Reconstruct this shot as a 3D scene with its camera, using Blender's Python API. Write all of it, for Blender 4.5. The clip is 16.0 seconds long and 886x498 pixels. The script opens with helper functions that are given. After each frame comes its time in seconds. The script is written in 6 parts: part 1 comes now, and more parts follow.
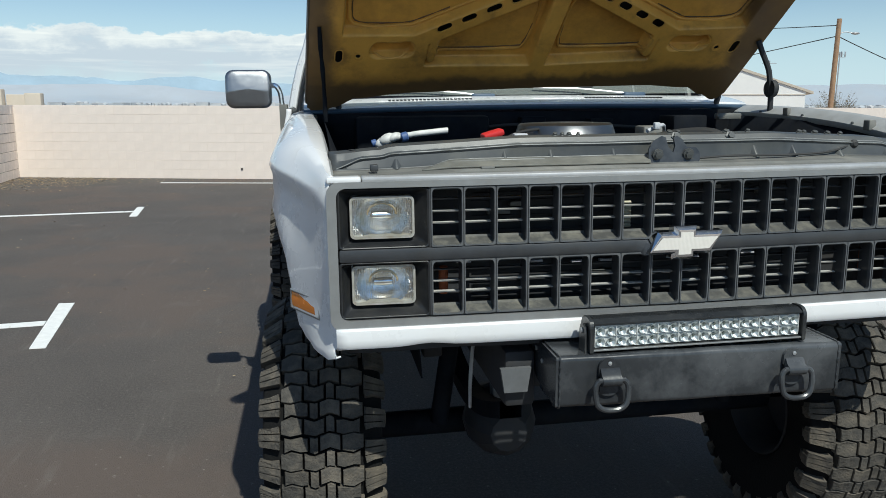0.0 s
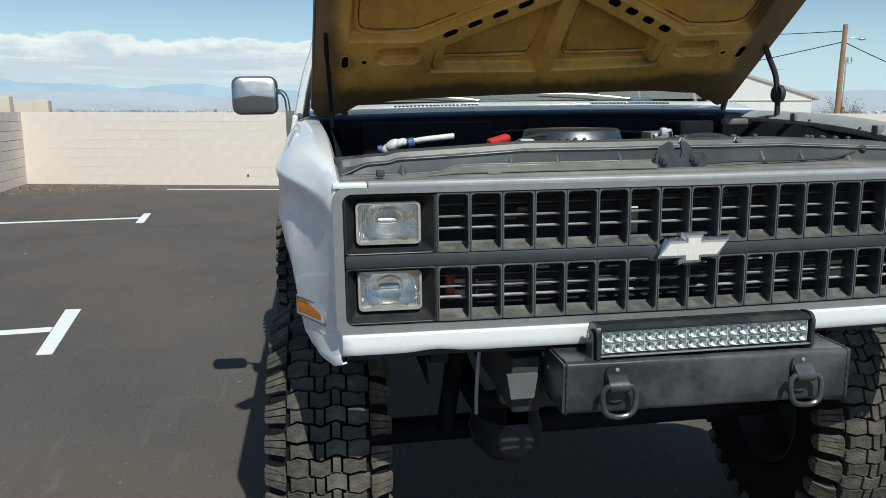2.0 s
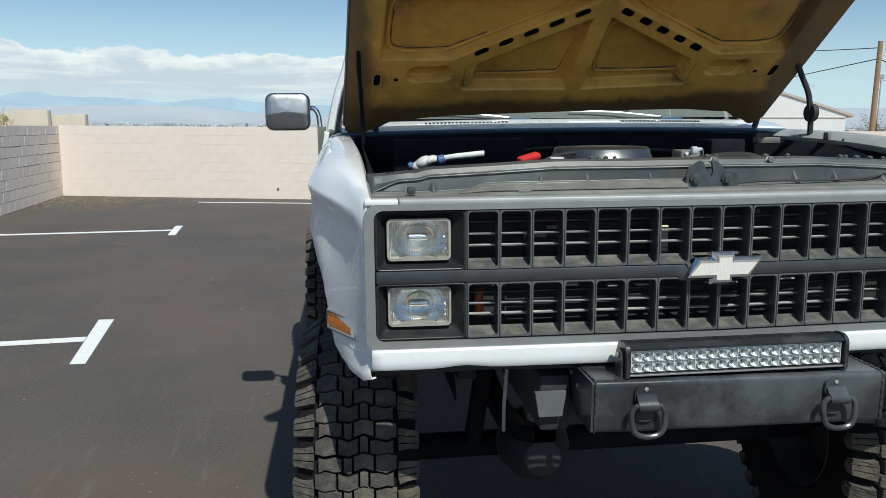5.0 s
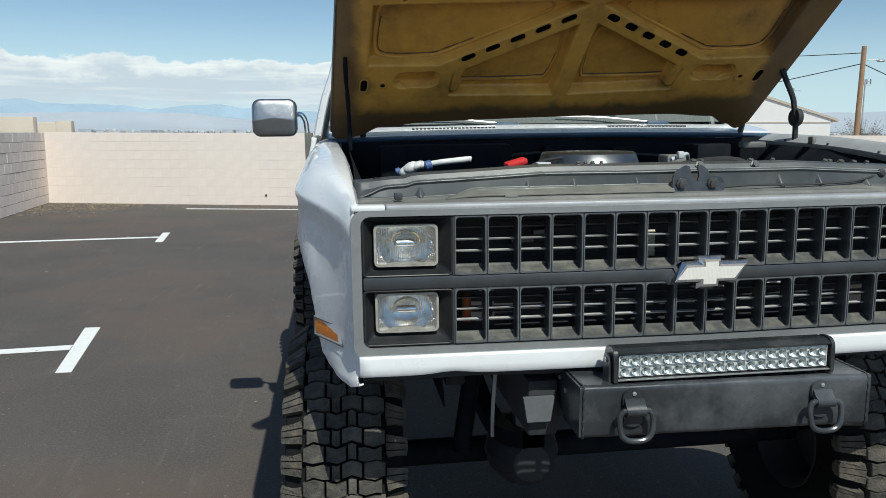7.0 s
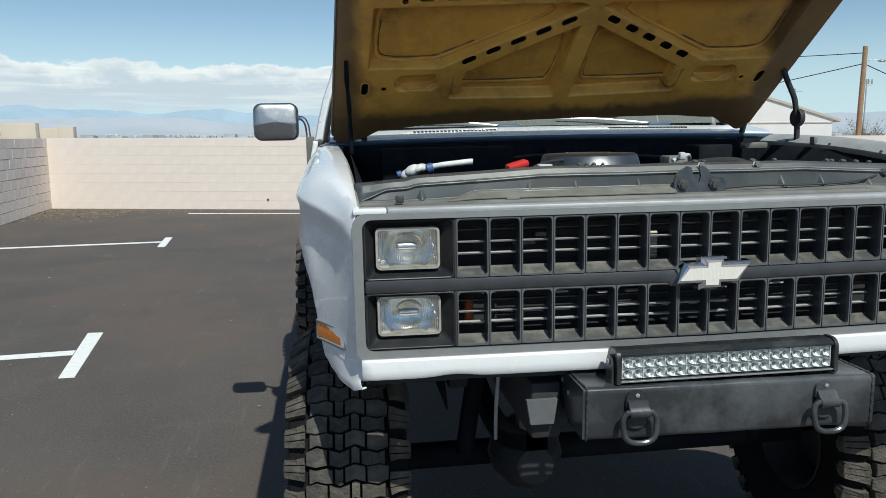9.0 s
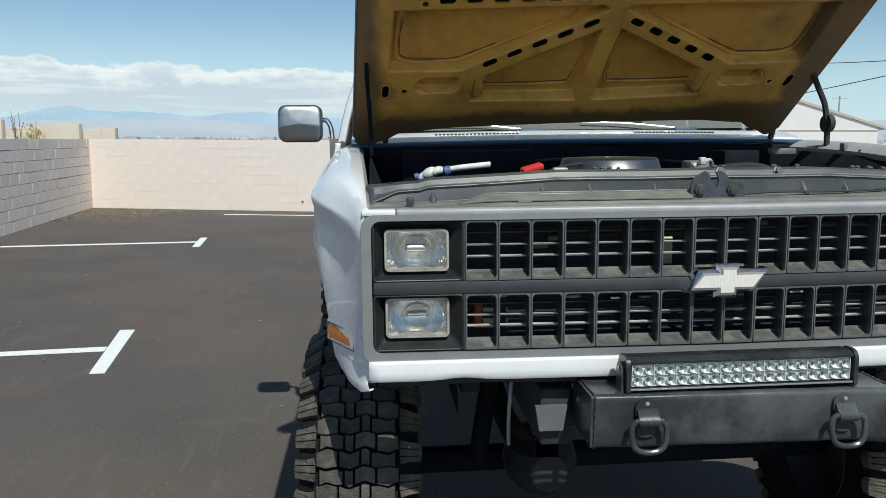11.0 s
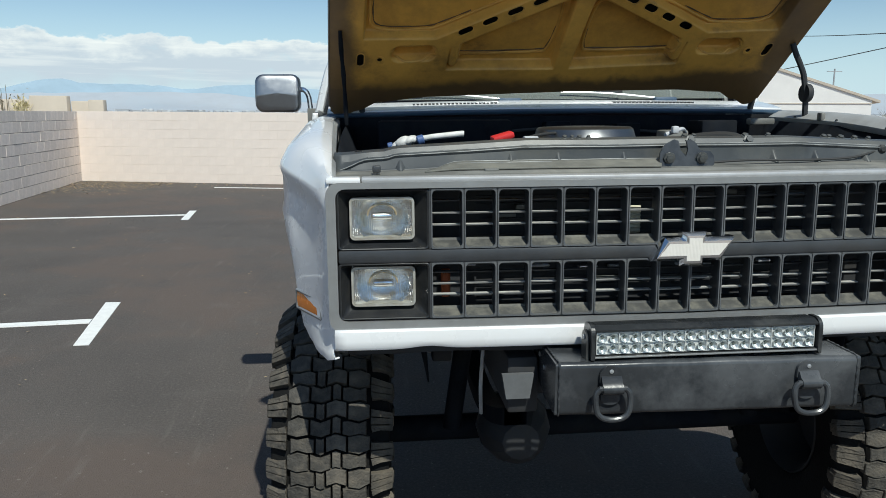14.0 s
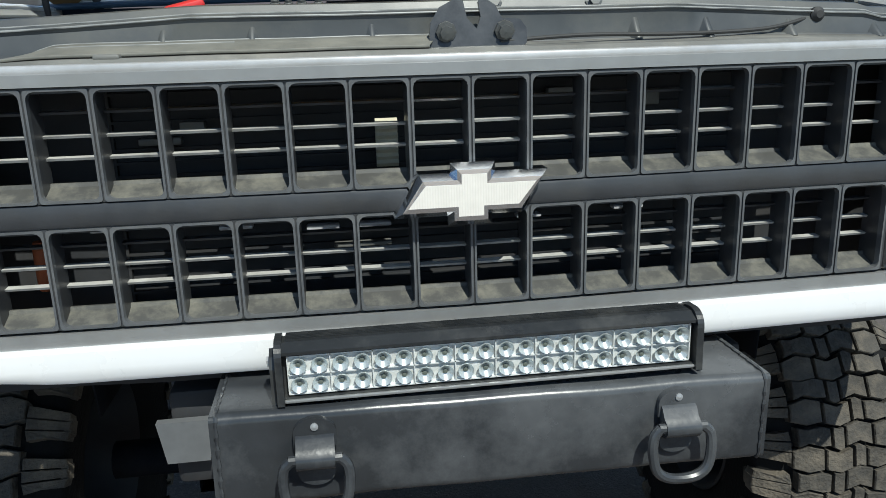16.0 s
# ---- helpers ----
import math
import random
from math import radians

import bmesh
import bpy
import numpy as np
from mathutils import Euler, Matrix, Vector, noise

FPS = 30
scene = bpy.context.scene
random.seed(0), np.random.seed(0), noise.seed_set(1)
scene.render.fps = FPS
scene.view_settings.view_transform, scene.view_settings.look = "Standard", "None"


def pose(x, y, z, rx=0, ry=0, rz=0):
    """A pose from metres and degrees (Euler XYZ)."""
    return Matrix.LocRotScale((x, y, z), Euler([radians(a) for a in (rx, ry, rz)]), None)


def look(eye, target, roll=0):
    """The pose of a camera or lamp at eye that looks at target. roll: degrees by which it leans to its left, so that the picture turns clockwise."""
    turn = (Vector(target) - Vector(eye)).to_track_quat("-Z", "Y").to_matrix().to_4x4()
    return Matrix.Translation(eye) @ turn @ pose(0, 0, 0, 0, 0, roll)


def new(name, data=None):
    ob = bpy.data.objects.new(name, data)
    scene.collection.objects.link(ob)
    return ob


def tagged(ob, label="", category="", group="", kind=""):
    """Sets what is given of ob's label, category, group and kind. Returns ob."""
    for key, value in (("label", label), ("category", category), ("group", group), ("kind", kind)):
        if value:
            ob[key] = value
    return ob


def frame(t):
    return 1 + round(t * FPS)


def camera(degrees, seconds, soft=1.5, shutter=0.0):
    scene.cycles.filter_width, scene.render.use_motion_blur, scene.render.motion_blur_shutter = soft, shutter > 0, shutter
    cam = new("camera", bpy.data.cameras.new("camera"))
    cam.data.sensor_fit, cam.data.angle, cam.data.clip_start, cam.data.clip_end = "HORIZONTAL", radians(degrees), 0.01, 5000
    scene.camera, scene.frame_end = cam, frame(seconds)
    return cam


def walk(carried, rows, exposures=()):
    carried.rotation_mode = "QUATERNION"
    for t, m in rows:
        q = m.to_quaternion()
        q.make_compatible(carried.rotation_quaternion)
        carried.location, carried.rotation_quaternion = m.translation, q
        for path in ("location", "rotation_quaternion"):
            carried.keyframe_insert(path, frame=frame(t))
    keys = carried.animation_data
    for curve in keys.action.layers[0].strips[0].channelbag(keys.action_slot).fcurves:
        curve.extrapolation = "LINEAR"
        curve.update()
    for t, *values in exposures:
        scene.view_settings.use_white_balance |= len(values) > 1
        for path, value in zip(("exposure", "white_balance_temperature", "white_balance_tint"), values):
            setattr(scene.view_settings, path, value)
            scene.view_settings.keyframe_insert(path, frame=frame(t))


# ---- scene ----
cam = camera(60.3, 16.0, soft=0.7)
PATH = [
    (0, (-0.904, -1.781, 1.559), (-0.575, 0.157, 1.191), 0.2),
    (0.5, (-0.902, -1.783, 1.558), (-0.565, 0.155, 1.195), 0.4),
    (1, (-0.903, -1.779, 1.558), (-0.573, 0.16, 1.199), 0.2),
    (1.5, (-0.904, -1.777, 1.559), (-0.584, 0.165, 1.203), 0.1),
    (2, (-0.905, -1.777, 1.557), (-0.59, 0.167, 1.205), 0.1),
    (2.5, (-0.905, -1.779, 1.559), (-0.593, 0.166, 1.21), 0.1),
    (3, (-0.906, -1.784, 1.56), (-0.6, 0.163, 1.221), 0.1),
    (3.5, (-0.908, -1.785, 1.557), (-0.61, 0.164, 1.221), 0.3),
    (4, (-0.91, -1.784, 1.56), (-0.637, 0.169, 1.228), 0.3),
    (4.5, (-0.915, -1.785, 1.561), (-0.665, 0.173, 1.237), 0.3),
    (5, (-0.914, -1.789, 1.564), (-0.668, 0.171, 1.25), 0.4),
    (7.5, (-0.908, -1.786, 1.564), (-0.627, 0.172, 1.27), 0.1),
    (8, (-0.907, -1.787, 1.566), (-0.627, 0.172, 1.278), -0.1),
    (8.5, (-0.908, -1.786, 1.566), (-0.631, 0.174, 1.278), -0.2),
    (9, (-0.908, -1.785, 1.563), (-0.639, 0.176, 1.271), -0.2),
    (11.5, (-0.838, -1.782, 1.557), (-0.677, 0.192, 1.283), 0.4),
    (12, (-0.84, -1.781, 1.558), (-0.685, 0.195, 1.293), 0.4),
    (12.5, (-0.841, -1.775, 1.555), (-0.683, 0.202, 1.296), 0.4),
    (13, (-0.846, -1.778, 1.555), (-0.688, 0.198, 1.296), 0.5),
    (13.5, (-0.846, -1.791, 1.547), (-0.694, 0.183, 1.267), 0.6),
    (14, (-0.777, -1.783, 1.543), (-0.585, 0.177, 1.195), 0.4),
    (14.5, (-0.716, -1.649, 1.531), (-0.435, 0.294, 1.149), 0.72),
    (15, (-0.527, -1.514, 1.528), (-0.152, 0.407, 1.117), -0.11),
    (15.2, (-0.413, -1.445, 1.512), (-0.05, 0.476, 1.093), -0.28),
    (15.5, (-0.262, -1.329, 1.506), (0.014, 0.599, 1.051), -0.54),
    (16, (-0.183, -1.021, 1.416), (0.09, 0.893, 0.904), -0.78),
]
walk(cam, [(t, look(eye, target, roll)) for t, eye, target, roll in PATH],
     [(0.0, 0.0, 6250, 1), (14.0, 0.0, 6250, 1), (15.0, 0.08, 6250, 1), (16.0, 0.28, 6250, 1)])

# ---- light ----
TO_SUN = Vector((0.31, -1.20, 1.61)).normalized()
sun = new("sun", bpy.data.lights.new("sun", "SUN"))
sun.data.energy, sun.data.angle, sun.data.color = 4.6, radians(0.53), (1.0, 0.95, 0.88)
sun.matrix_world = look(TO_SUN * 50, (0, 0, 0))

world = bpy.data.worlds.new("sky")
scene.world = world
world.use_nodes = True
wn, wl = world.node_tree.nodes, world.node_tree.links
sky = wn.new("ShaderNodeTexSky")
sky.sky_type, sky.sun_disc = "NISHITA", False
sky.sun_elevation = math.asin(TO_SUN.z)
sky.sun_rotation = math.atan2(TO_SUN.x, TO_SUN.y)
sky.altitude, sky.air_density, sky.dust_density, sky.ozone_density = 900, 1.0, 0.3, 1.5
back = wn["Background"]
back.inputs["Strength"].default_value = 0.098


def wmath(op, a, b=None, clamp=False):
    n = wn.new("ShaderNodeMath")
    n.operation, n.use_clamp = op, clamp
    for k, v in enumerate((a, b)):
        if v is None:
            continue
        if isinstance(v, (int, float)):
            n.inputs[k].default_value = v
        else:
            wl.new(v, n.inputs[k])
    return n.outputs[0]


def wramp(v, lo, hi):
    n = wn.new("ShaderNodeMapRange")
    n.interpolation_type = "SMOOTHSTEP"
    wl.new(v, n.inputs["Value"])
    n.inputs["From Min"].default_value, n.inputs["From Max"].default_value = lo, hi
    return n.outputs["Result"]


coords = wn.new("ShaderNodeTexCoord")
split = wn.new("ShaderNodeSeparateXYZ")
wl.new(coords.outputs["Generated"], split.inputs[0])
stretch = wn.new("ShaderNodeMapping")
stretch.inputs["Scale"].default_value = (8.0, 8.0, 17.0)
wl.new(coords.outputs["Generated"], stretch.inputs["Vector"])
puffs = wn.new("ShaderNodeTexNoise")
puffs.inputs["Scale"].default_value, puffs.inputs["Detail"].default_value, puffs.inputs["Roughness"].default_value = 2.2, 9.0, 0.6
wl.new(stretch.outputs[0], puffs.inputs["Vector"])
# the cloud bank lies low over the mountains, thinning to the right
edge = wmath("ADD", split.outputs[2], wmath("MULTIPLY", wmath("SUBTRACT", puffs.outputs["Fac"], 0.5), 0.042))
low = wramp(edge, 0.0905, 0.0865)
base = wramp(edge, 0.020, 0.050)
side = wramp(split.outputs[0], 0.40, 0.05)
thin = wramp(puffs.outputs["Fac"], 0.20, 0.42)
amount = wmath("MULTIPLY", wmath("MULTIPLY", low, base), wmath("MULTIPLY", side, thin))
tone = wn.new("ShaderNodeMix")
tone.data_type = "RGBA"
layer = wn.new("ShaderNodeMapping")
layer.inputs["Scale"].default_value = (3.0, 3.0, 55.0)
wl.new(coords.outputs["Generated"], layer.inputs["Vector"])
bands = wn.new("ShaderNodeTexNoise")
bands.inputs["Scale"].default_value, bands.inputs["Detail"].default_value, bands.inputs["Roughness"].default_value = 1.6, 6.0, 0.55
wl.new(layer.outputs[0], bands.inputs["Vector"])
lit = wmath("ADD", wmath("MULTIPLY", wramp(wmath("ADD", edge, wmath("MULTIPLY", wmath("SUBTRACT", puffs.outputs["Fac"], 0.5), 0.07)), 0.062, 0.092), 0.75), wmath("MULTIPLY", wramp(bands.outputs["Fac"], 0.50, 0.66), 0.45), True)
wl.new(lit, tone.inputs["Factor"])
tone.inputs["A"].default_value, tone.inputs["B"].default_value = (6.3, 6.9, 7.7, 1), (9.6, 9.6, 9.5, 1)
mixer = wn.new("ShaderNodeMix")
mixer.data_type = "RGBA"
wl.new(amount, mixer.inputs["Factor"])
haze = wn.new("ShaderNodeMix")
haze.data_type = "RGBA"
wl.new(wmath("MULTIPLY", wramp(split.outputs[2], 0.16, -0.01), 0.85), haze.inputs["Factor"])
wl.new(sky.outputs[0], haze.inputs["A"])
haze.inputs["B"].default_value = (6.0, 7.55, 8.85, 1)
wl.new(haze.outputs["Result"], mixer.inputs["A"])
wl.new(tone.outputs["Result"], mixer.inputs["B"])
wl.new(mixer.outputs["Result"], back.inputs["Color"])


# ---- materials ----
def mat(name, color, rough=0.5, metal=0.0, var=0.12, scale=8.0, bump=0.0, bump_scale=60.0, dirt=None, dirt_scale=3.0, dirt_amount=0.5, coat=0.0, spec=None, random_tone=0.0):
    """A surface with two scales of tone, optional stains of colour dirt and fine relief."""
    m = bpy.data.materials.new(name)
    m.use_nodes = True
    nt, n, l = m.node_tree, m.node_tree.nodes, m.node_tree.links
    p = n["Principled BSDF"]
    tc = n.new("ShaderNodeTexCoord")
    p.inputs["Metallic"].default_value = metal
    p.inputs["Coat Weight"].default_value = coat
    if spec is not None:
        p.inputs["Specular IOR Level"].default_value = spec
    n1 = n.new("ShaderNodeTexNoise")
    n1.inputs["Scale"].default_value, n1.inputs["Detail"].default_value, n1.inputs["Roughness"].default_value = scale, 8, 0.65
    l.new(tc.outputs["Object"], n1.inputs["Vector"])
    ramp = n.new("ShaderNodeMapRange")
    l.new(n1.outputs["Fac"], ramp.inputs["Value"])
    ramp.inputs["From Min"].default_value, ramp.inputs["From Max"].default_value = 0.25, 0.75
    ramp.inputs["To Min"].default_value, ramp.inputs["To Max"].default_value = 1 - var, 1 + var
    mul = n.new("ShaderNodeMix")
    mul.data_type, mul.blend_type = "RGBA", "MULTIPLY"
    mul.inputs["Factor"].default_value = 1
    mul.inputs["A"].default_value = (*color, 1)
    l.new(ramp.outputs[0], mul.inputs["B"])
    out = mul.outputs["Result"]
    if dirt:
        n2 = n.new("ShaderNodeTexNoise")
        n2.inputs["Scale"].default_value, n2.inputs["Detail"].default_value, n2.inputs["Roughness"].default_value = dirt_scale, 10, 0.7
        l.new(tc.outputs["Object"], n2.inputs["Vector"])
        r2 = n.new("ShaderNodeMapRange")
        l.new(n2.outputs["Fac"], r2.inputs["Value"])
        r2.inputs["From Min"].default_value, r2.inputs["From Max"].default_value = 0.45, 0.68
        r2.inputs["To Max"].default_value = dirt_amount
        mx = n.new("ShaderNodeMix")
        mx.data_type = "RGBA"
        l.new(r2.outputs[0], mx.inputs["Factor"])
        l.new(out, mx.inputs["A"])
        mx.inputs["B"].default_value = (*dirt, 1)
        out = mx.outputs["Result"]
    if random_tone:
        oi = n.new("ShaderNodeObjectInfo")
        r4 = n.new("ShaderNodeMapRange")
        l.new(oi.outputs["Random"], r4.inputs["Value"])
        r4.inputs["To Min"].default_value, r4.inputs["To Max"].default_value = 1 - random_tone, 1 + random_tone
        m4 = n.new("ShaderNodeMix")
        m4.data_type, m4.blend_type = "RGBA", "MULTIPLY"
        m4.inputs["Factor"].default_value = 1
        l.new(out, m4.inputs["A"])
        l.new(r4.outputs[0], m4.inputs["B"])
        out = m4.outputs["Result"]
    l.new(out, p.inputs["Base Color"])
    r3 = n.new("ShaderNodeMapRange")
    l.new(n1.outputs["Fac"], r3.inputs["Value"])
    r3.inputs["To Min"].default_value, r3.inputs["To Max"].default_value = max(0.02, rough - 0.12), min(1, rough + 0.12)
    l.new(r3.outputs[0], p.inputs["Roughness"])
    if bump:
        n3 = n.new("ShaderNodeTexNoise")
        n3.inputs["Scale"].default_value, n3.inputs["Detail"].default_value = bump_scale, 6
        l.new(tc.outputs["Object"], n3.inputs["Vector"])
        b = n.new("ShaderNodeBump")
        b.inputs["Strength"].default_value, b.inputs["Distance"].default_value = bump, 0.01
        l.new(n3.outputs["Fac"], b.inputs["Height"])
        l.new(b.outputs[0], p.inputs["Normal"])
    return m


def worn_asphalt(m):
    """Adds wide brownish patches, pale scuffs and dark oil drips to the asphalt."""
    n, l = m.node_tree.nodes, m.node_tree.links
    p = n["Principled BSDF"]
    tc = n.new("ShaderNodeTexCoord")

    def blotch(scale, stretch, lo, hi, amount, tint, turn=0.0):
        old = p.inputs["Base Color"].links[0].from_socket
        mp, nz, r, mx = n.new("ShaderNodeMapping"), n.new("ShaderNodeTexNoise"), n.new("ShaderNodeMapRange"), n.new("ShaderNodeMix")
        mp.inputs["Scale"].default_value, mp.inputs["Rotation"].default_value = stretch, (0, 0, turn)
        l.new(tc.outputs["Object"], mp.inputs["Vector"])
        l.new(mp.outputs[0], nz.inputs["Vector"])
        nz.inputs["Scale"].default_value, nz.inputs["Detail"].default_value, nz.inputs["Roughness"].default_value = scale, 7, 0.6
        l.new(nz.outputs["Fac"], r.inputs["Value"])
        r.interpolation_type = "SMOOTHSTEP"
        r.inputs["From Min"].default_value, r.inputs["From Max"].default_value, r.inputs["To Max"].default_value = lo, hi, amount
        mx.data_type = "RGBA"
        l.new(r.outputs[0], mx.inputs["Factor"])
        l.new(old, mx.inputs["A"])
        mx.inputs["B"].default_value = (*tint, 1)
        l.new(mx.outputs["Result"], p.inputs["Base Color"])

    blotch(0.55, (1, 1, 1), 0.46, 0.60, 0.75, (0.112, 0.084, 0.069))
    blotch(1.3, (1.0, 1.6, 1), 0.58, 0.74, 0.32, (0.150, 0.134, 0.122), 0.5)
    blotch(2.0, (7.0, 0.7, 1), 0.57, 0.75, 0.42, (0.165, 0.148, 0.132), 0.55)
    blotch(38, (1, 1, 1), 0.645, 0.69, 0.6, (0.30, 0.27, 0.24))
    blotch(1.6, (1, 1, 1), 0.66, 0.74, 0.35, (0.040, 0.038, 0.037))


def glass(name, color, rough=0.03):
    m = bpy.data.materials.new(name)
    m.use_nodes = True
    n, l = m.node_tree.nodes, m.node_tree.links
    n.remove(n["Principled BSDF"])
    clear, shine, mx, fr = n.new("ShaderNodeBsdfTransparent"), n.new("ShaderNodeBsdfGlossy"), n.new("ShaderNodeMixShader"), n.new("ShaderNodeFresnel")
    clear.inputs[0].default_value = (*color, 1)
    shine.inputs["Roughness"].default_value = rough
    fr.inputs["IOR"].default_value = 1.5
    l.new(fr.outputs[0], mx.inputs[0])
    l.new(clear.outputs[0], mx.inputs[1])
    l.new(shine.outputs[0], mx.inputs[2])
    l.new(mx.outputs[0], n["Material Output"].inputs["Surface"])
    return m


ASPHALT = mat("asphalt", (0.074, 0.064, 0.058), 0.85, var=0.28, scale=0.9, bump=0.7, bump_scale=150, dirt=(0.20, 0.175, 0.155), dirt_scale=70, dirt_amount=0.45)
worn_asphalt(ASPHALT)
LINE = mat("line_paint", (0.78, 0.78, 0.76), 0.6, var=0.1, scale=18, bump=0.3, bump_scale=160)
BLOCK = mat("painted_block", (0.745, 0.65, 0.58), 0.85, var=0.07, scale=3, bump=0.35, bump_scale=90, random_tone=0.012)
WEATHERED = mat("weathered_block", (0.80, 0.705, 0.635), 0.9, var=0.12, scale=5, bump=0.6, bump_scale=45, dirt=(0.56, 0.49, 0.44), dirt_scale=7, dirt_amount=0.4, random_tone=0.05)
JOINT = mat("open_joint", (0.30, 0.26, 0.235), 0.95, var=0.2, scale=10)
MORTAR = mat("painted_mortar", (0.70, 0.61, 0.545), 0.9, var=0.1, scale=10)
WHITE = mat("white_car_paint", (0.76, 0.765, 0.77), 0.28, var=0.03, scale=5, coat=0.6, dirt=(0.74, 0.72, 0.68), dirt_scale=6, dirt_amount=0.35)
BLACK = mat("black_grille_plastic", (0.040, 0.0425, 0.047), 0.38, var=0.25, scale=14, bump=0.03, bump_scale=200, dirt=(0.055, 0.052, 0.045), dirt_scale=11, dirt_amount=0.4)
BEZEL = mat("gloss_black_bezel", (0.015, 0.016, 0.018), 0.32, var=0.25, scale=14, dirt=(0.05, 0.048, 0.042), dirt_scale=11, dirt_amount=0.4)
DUSTY = mat("dusty_black_plastic", (0.065, 0.065, 0.061), 0.6, var=0.3, scale=22, dirt=(0.20, 0.19, 0.15), dirt_scale=22, dirt_amount=0.6)
# pale copy of the grille plastic for slats that sunlight reaches
LIT_SLAT = mat("lit_slat_plastic", (0.40, 0.395, 0.375), 0.45, var=0.3, scale=30)
TRIM = mat("aluminium_trim", (0.30, 0.305, 0.305), 0.34, 0.45, var=0.1, scale=25, dirt=(0.30, 0.295, 0.28), dirt_scale=20, dirt_amount=0.5)
RAIL = mat("dull_aluminium_rail", (0.46, 0.465, 0.47), 0.38, 0.25, var=0.12, scale=18, dirt=(0.34, 0.33, 0.31), dirt_scale=14, dirt_amount=0.5)
CHROME = mat("chrome", (0.82, 0.83, 0.85), 0.12, 1.0, var=0.04, scale=30)
BRUSHED = mat("brushed_steel", (0.62, 0.63, 0.65), 0.3, 1.0, var=0.06, scale=40)
PRIMER = mat("dark_grey_painted_steel", (0.052, 0.057, 0.061), 0.45, var=0.25, scale=7, dirt=(0.13, 0.127, 0.108), dirt_scale=2.2, dirt_amount=0.75)
SHELF = mat("dusty_grey_steel", (0.14, 0.14, 0.13), 0.55, var=0.2, scale=9, dirt=(0.28, 0.265, 0.23), dirt_scale=7, dirt_amount=0.6)
# paler steel that paints the highlight on pressed edges
EDGE_GLINT = mat("edge_highlight_steel", (0.22, 0.225, 0.22), 0.4, var=0.4, scale=25)
SATIN = mat("satin_black_steel", (0.031, 0.034, 0.038), 0.25, var=0.35, scale=5, bump=0.05, bump_scale=40, dirt=(0.12, 0.125, 0.13), dirt_scale=4.5, dirt_amount=0.6)
DARK = mat("undercarriage_black", (0.022, 0.024, 0.028), 0.7, var=0.4, scale=10, dirt=(0.04, 0.035, 0.03), dirt_scale=9, dirt_amount=0.5)
RUBBER = mat("tyre_rubber", (0.010, 0.010, 0.010), 0.85, var=0.3, scale=10, bump=0.3, bump_scale=110, spec=0.15)
LUG = mat("dusty_tread_rubber", (0.066, 0.062, 0.056), 0.9, var=0.3, scale=14, bump=0.5, bump_scale=140, dirt=(0.23, 0.195, 0.15), dirt_scale=4, dirt_amount=0.8, spec=0.15, random_tone=0.15)
HOODIN = mat("ochre_hood_underside", (0.70, 0.375, 0.072), 0.45, var=0.16, scale=5, dirt=(0.20, 0.10, 0.03), dirt_scale=3.0, dirt_amount=0.6, bump=0.06)
HOODRIM = mat("sooty_hood_edge", (0.13, 0.075, 0.03), 0.6, var=0.35, scale=5, dirt=(0.03, 0.024, 0.02), dirt_scale=4, dirt_amount=0.8)


def stained_hood():
    """Ochre paint, sooty along the panel's sides and rear edge, with blotches."""
    m = HOODIN
    n, l = m.node_tree.nodes, m.node_tree.links
    p = n["Principled BSDF"]
    old = p.inputs["Base Color"].links[0].from_socket
    tc, sp = n.new("ShaderNodeTexCoord"), n.new("ShaderNodeSeparateXYZ")
    l.new(tc.outputs["Object"], sp.inputs[0])
    nz = n.new("ShaderNodeTexNoise")
    nz.inputs["Scale"].default_value, nz.inputs["Detail"].default_value, nz.inputs["Roughness"].default_value = 6.0, 8, 0.65
    l.new(tc.outputs["Object"], nz.inputs["Vector"])

    def op(kind, a, b):
        k = n.new("ShaderNodeMath")
        k.operation = kind
        for q, v in enumerate((a, b)):
            if isinstance(v, (int, float)):
                k.inputs[q].default_value = v
            else:
                l.new(v, k.inputs[q])
        return k.outputs[0]

    def rampd(v, lo, hi):
        k = n.new("ShaderNodeMapRange")
        k.interpolation_type = "SMOOTHSTEP"
        l.new(v, k.inputs["Value"])
        k.inputs["From Min"].default_value, k.inputs["From Max"].default_value = lo, hi
        return k.outputs[0]
    wob = op("MULTIPLY", op("SUBTRACT", nz.outputs["Fac"], 0.5), 0.16)
    sides = rampd(op("ADD", op("ABSOLUTE", op("ADD", sp.outputs[0], 0.05), 0.0), op("MULTIPLY", wob, 0.5)), 0.74, 0.80)
    rear = rampd(op("SUBTRACT", op("ADD", sp.outputs[1], wob), op("MULTIPLY", rampd(sp.outputs[0], 0.1, 0.6), 0.06)), 0.175, 0.120)
    spots = op("MULTIPLY", rampd(nz.outputs["Fac"], 0.57, 0.72), 0.45)
    soot = op("MULTIPLY", op("MAXIMUM", op("MAXIMUM", op("MULTIPLY", sides, 0.92), rear), spots), 0.85)
    mx = n.new("ShaderNodeMix")
    mx.data_type = "RGBA"
    l.new(soot, mx.inputs["Factor"])
    l.new(old, mx.inputs["A"])
    mx.inputs["B"].default_value = (0.070, 0.048, 0.032, 1)
    l.new(mx.outputs["Result"], p.inputs["Base Color"])


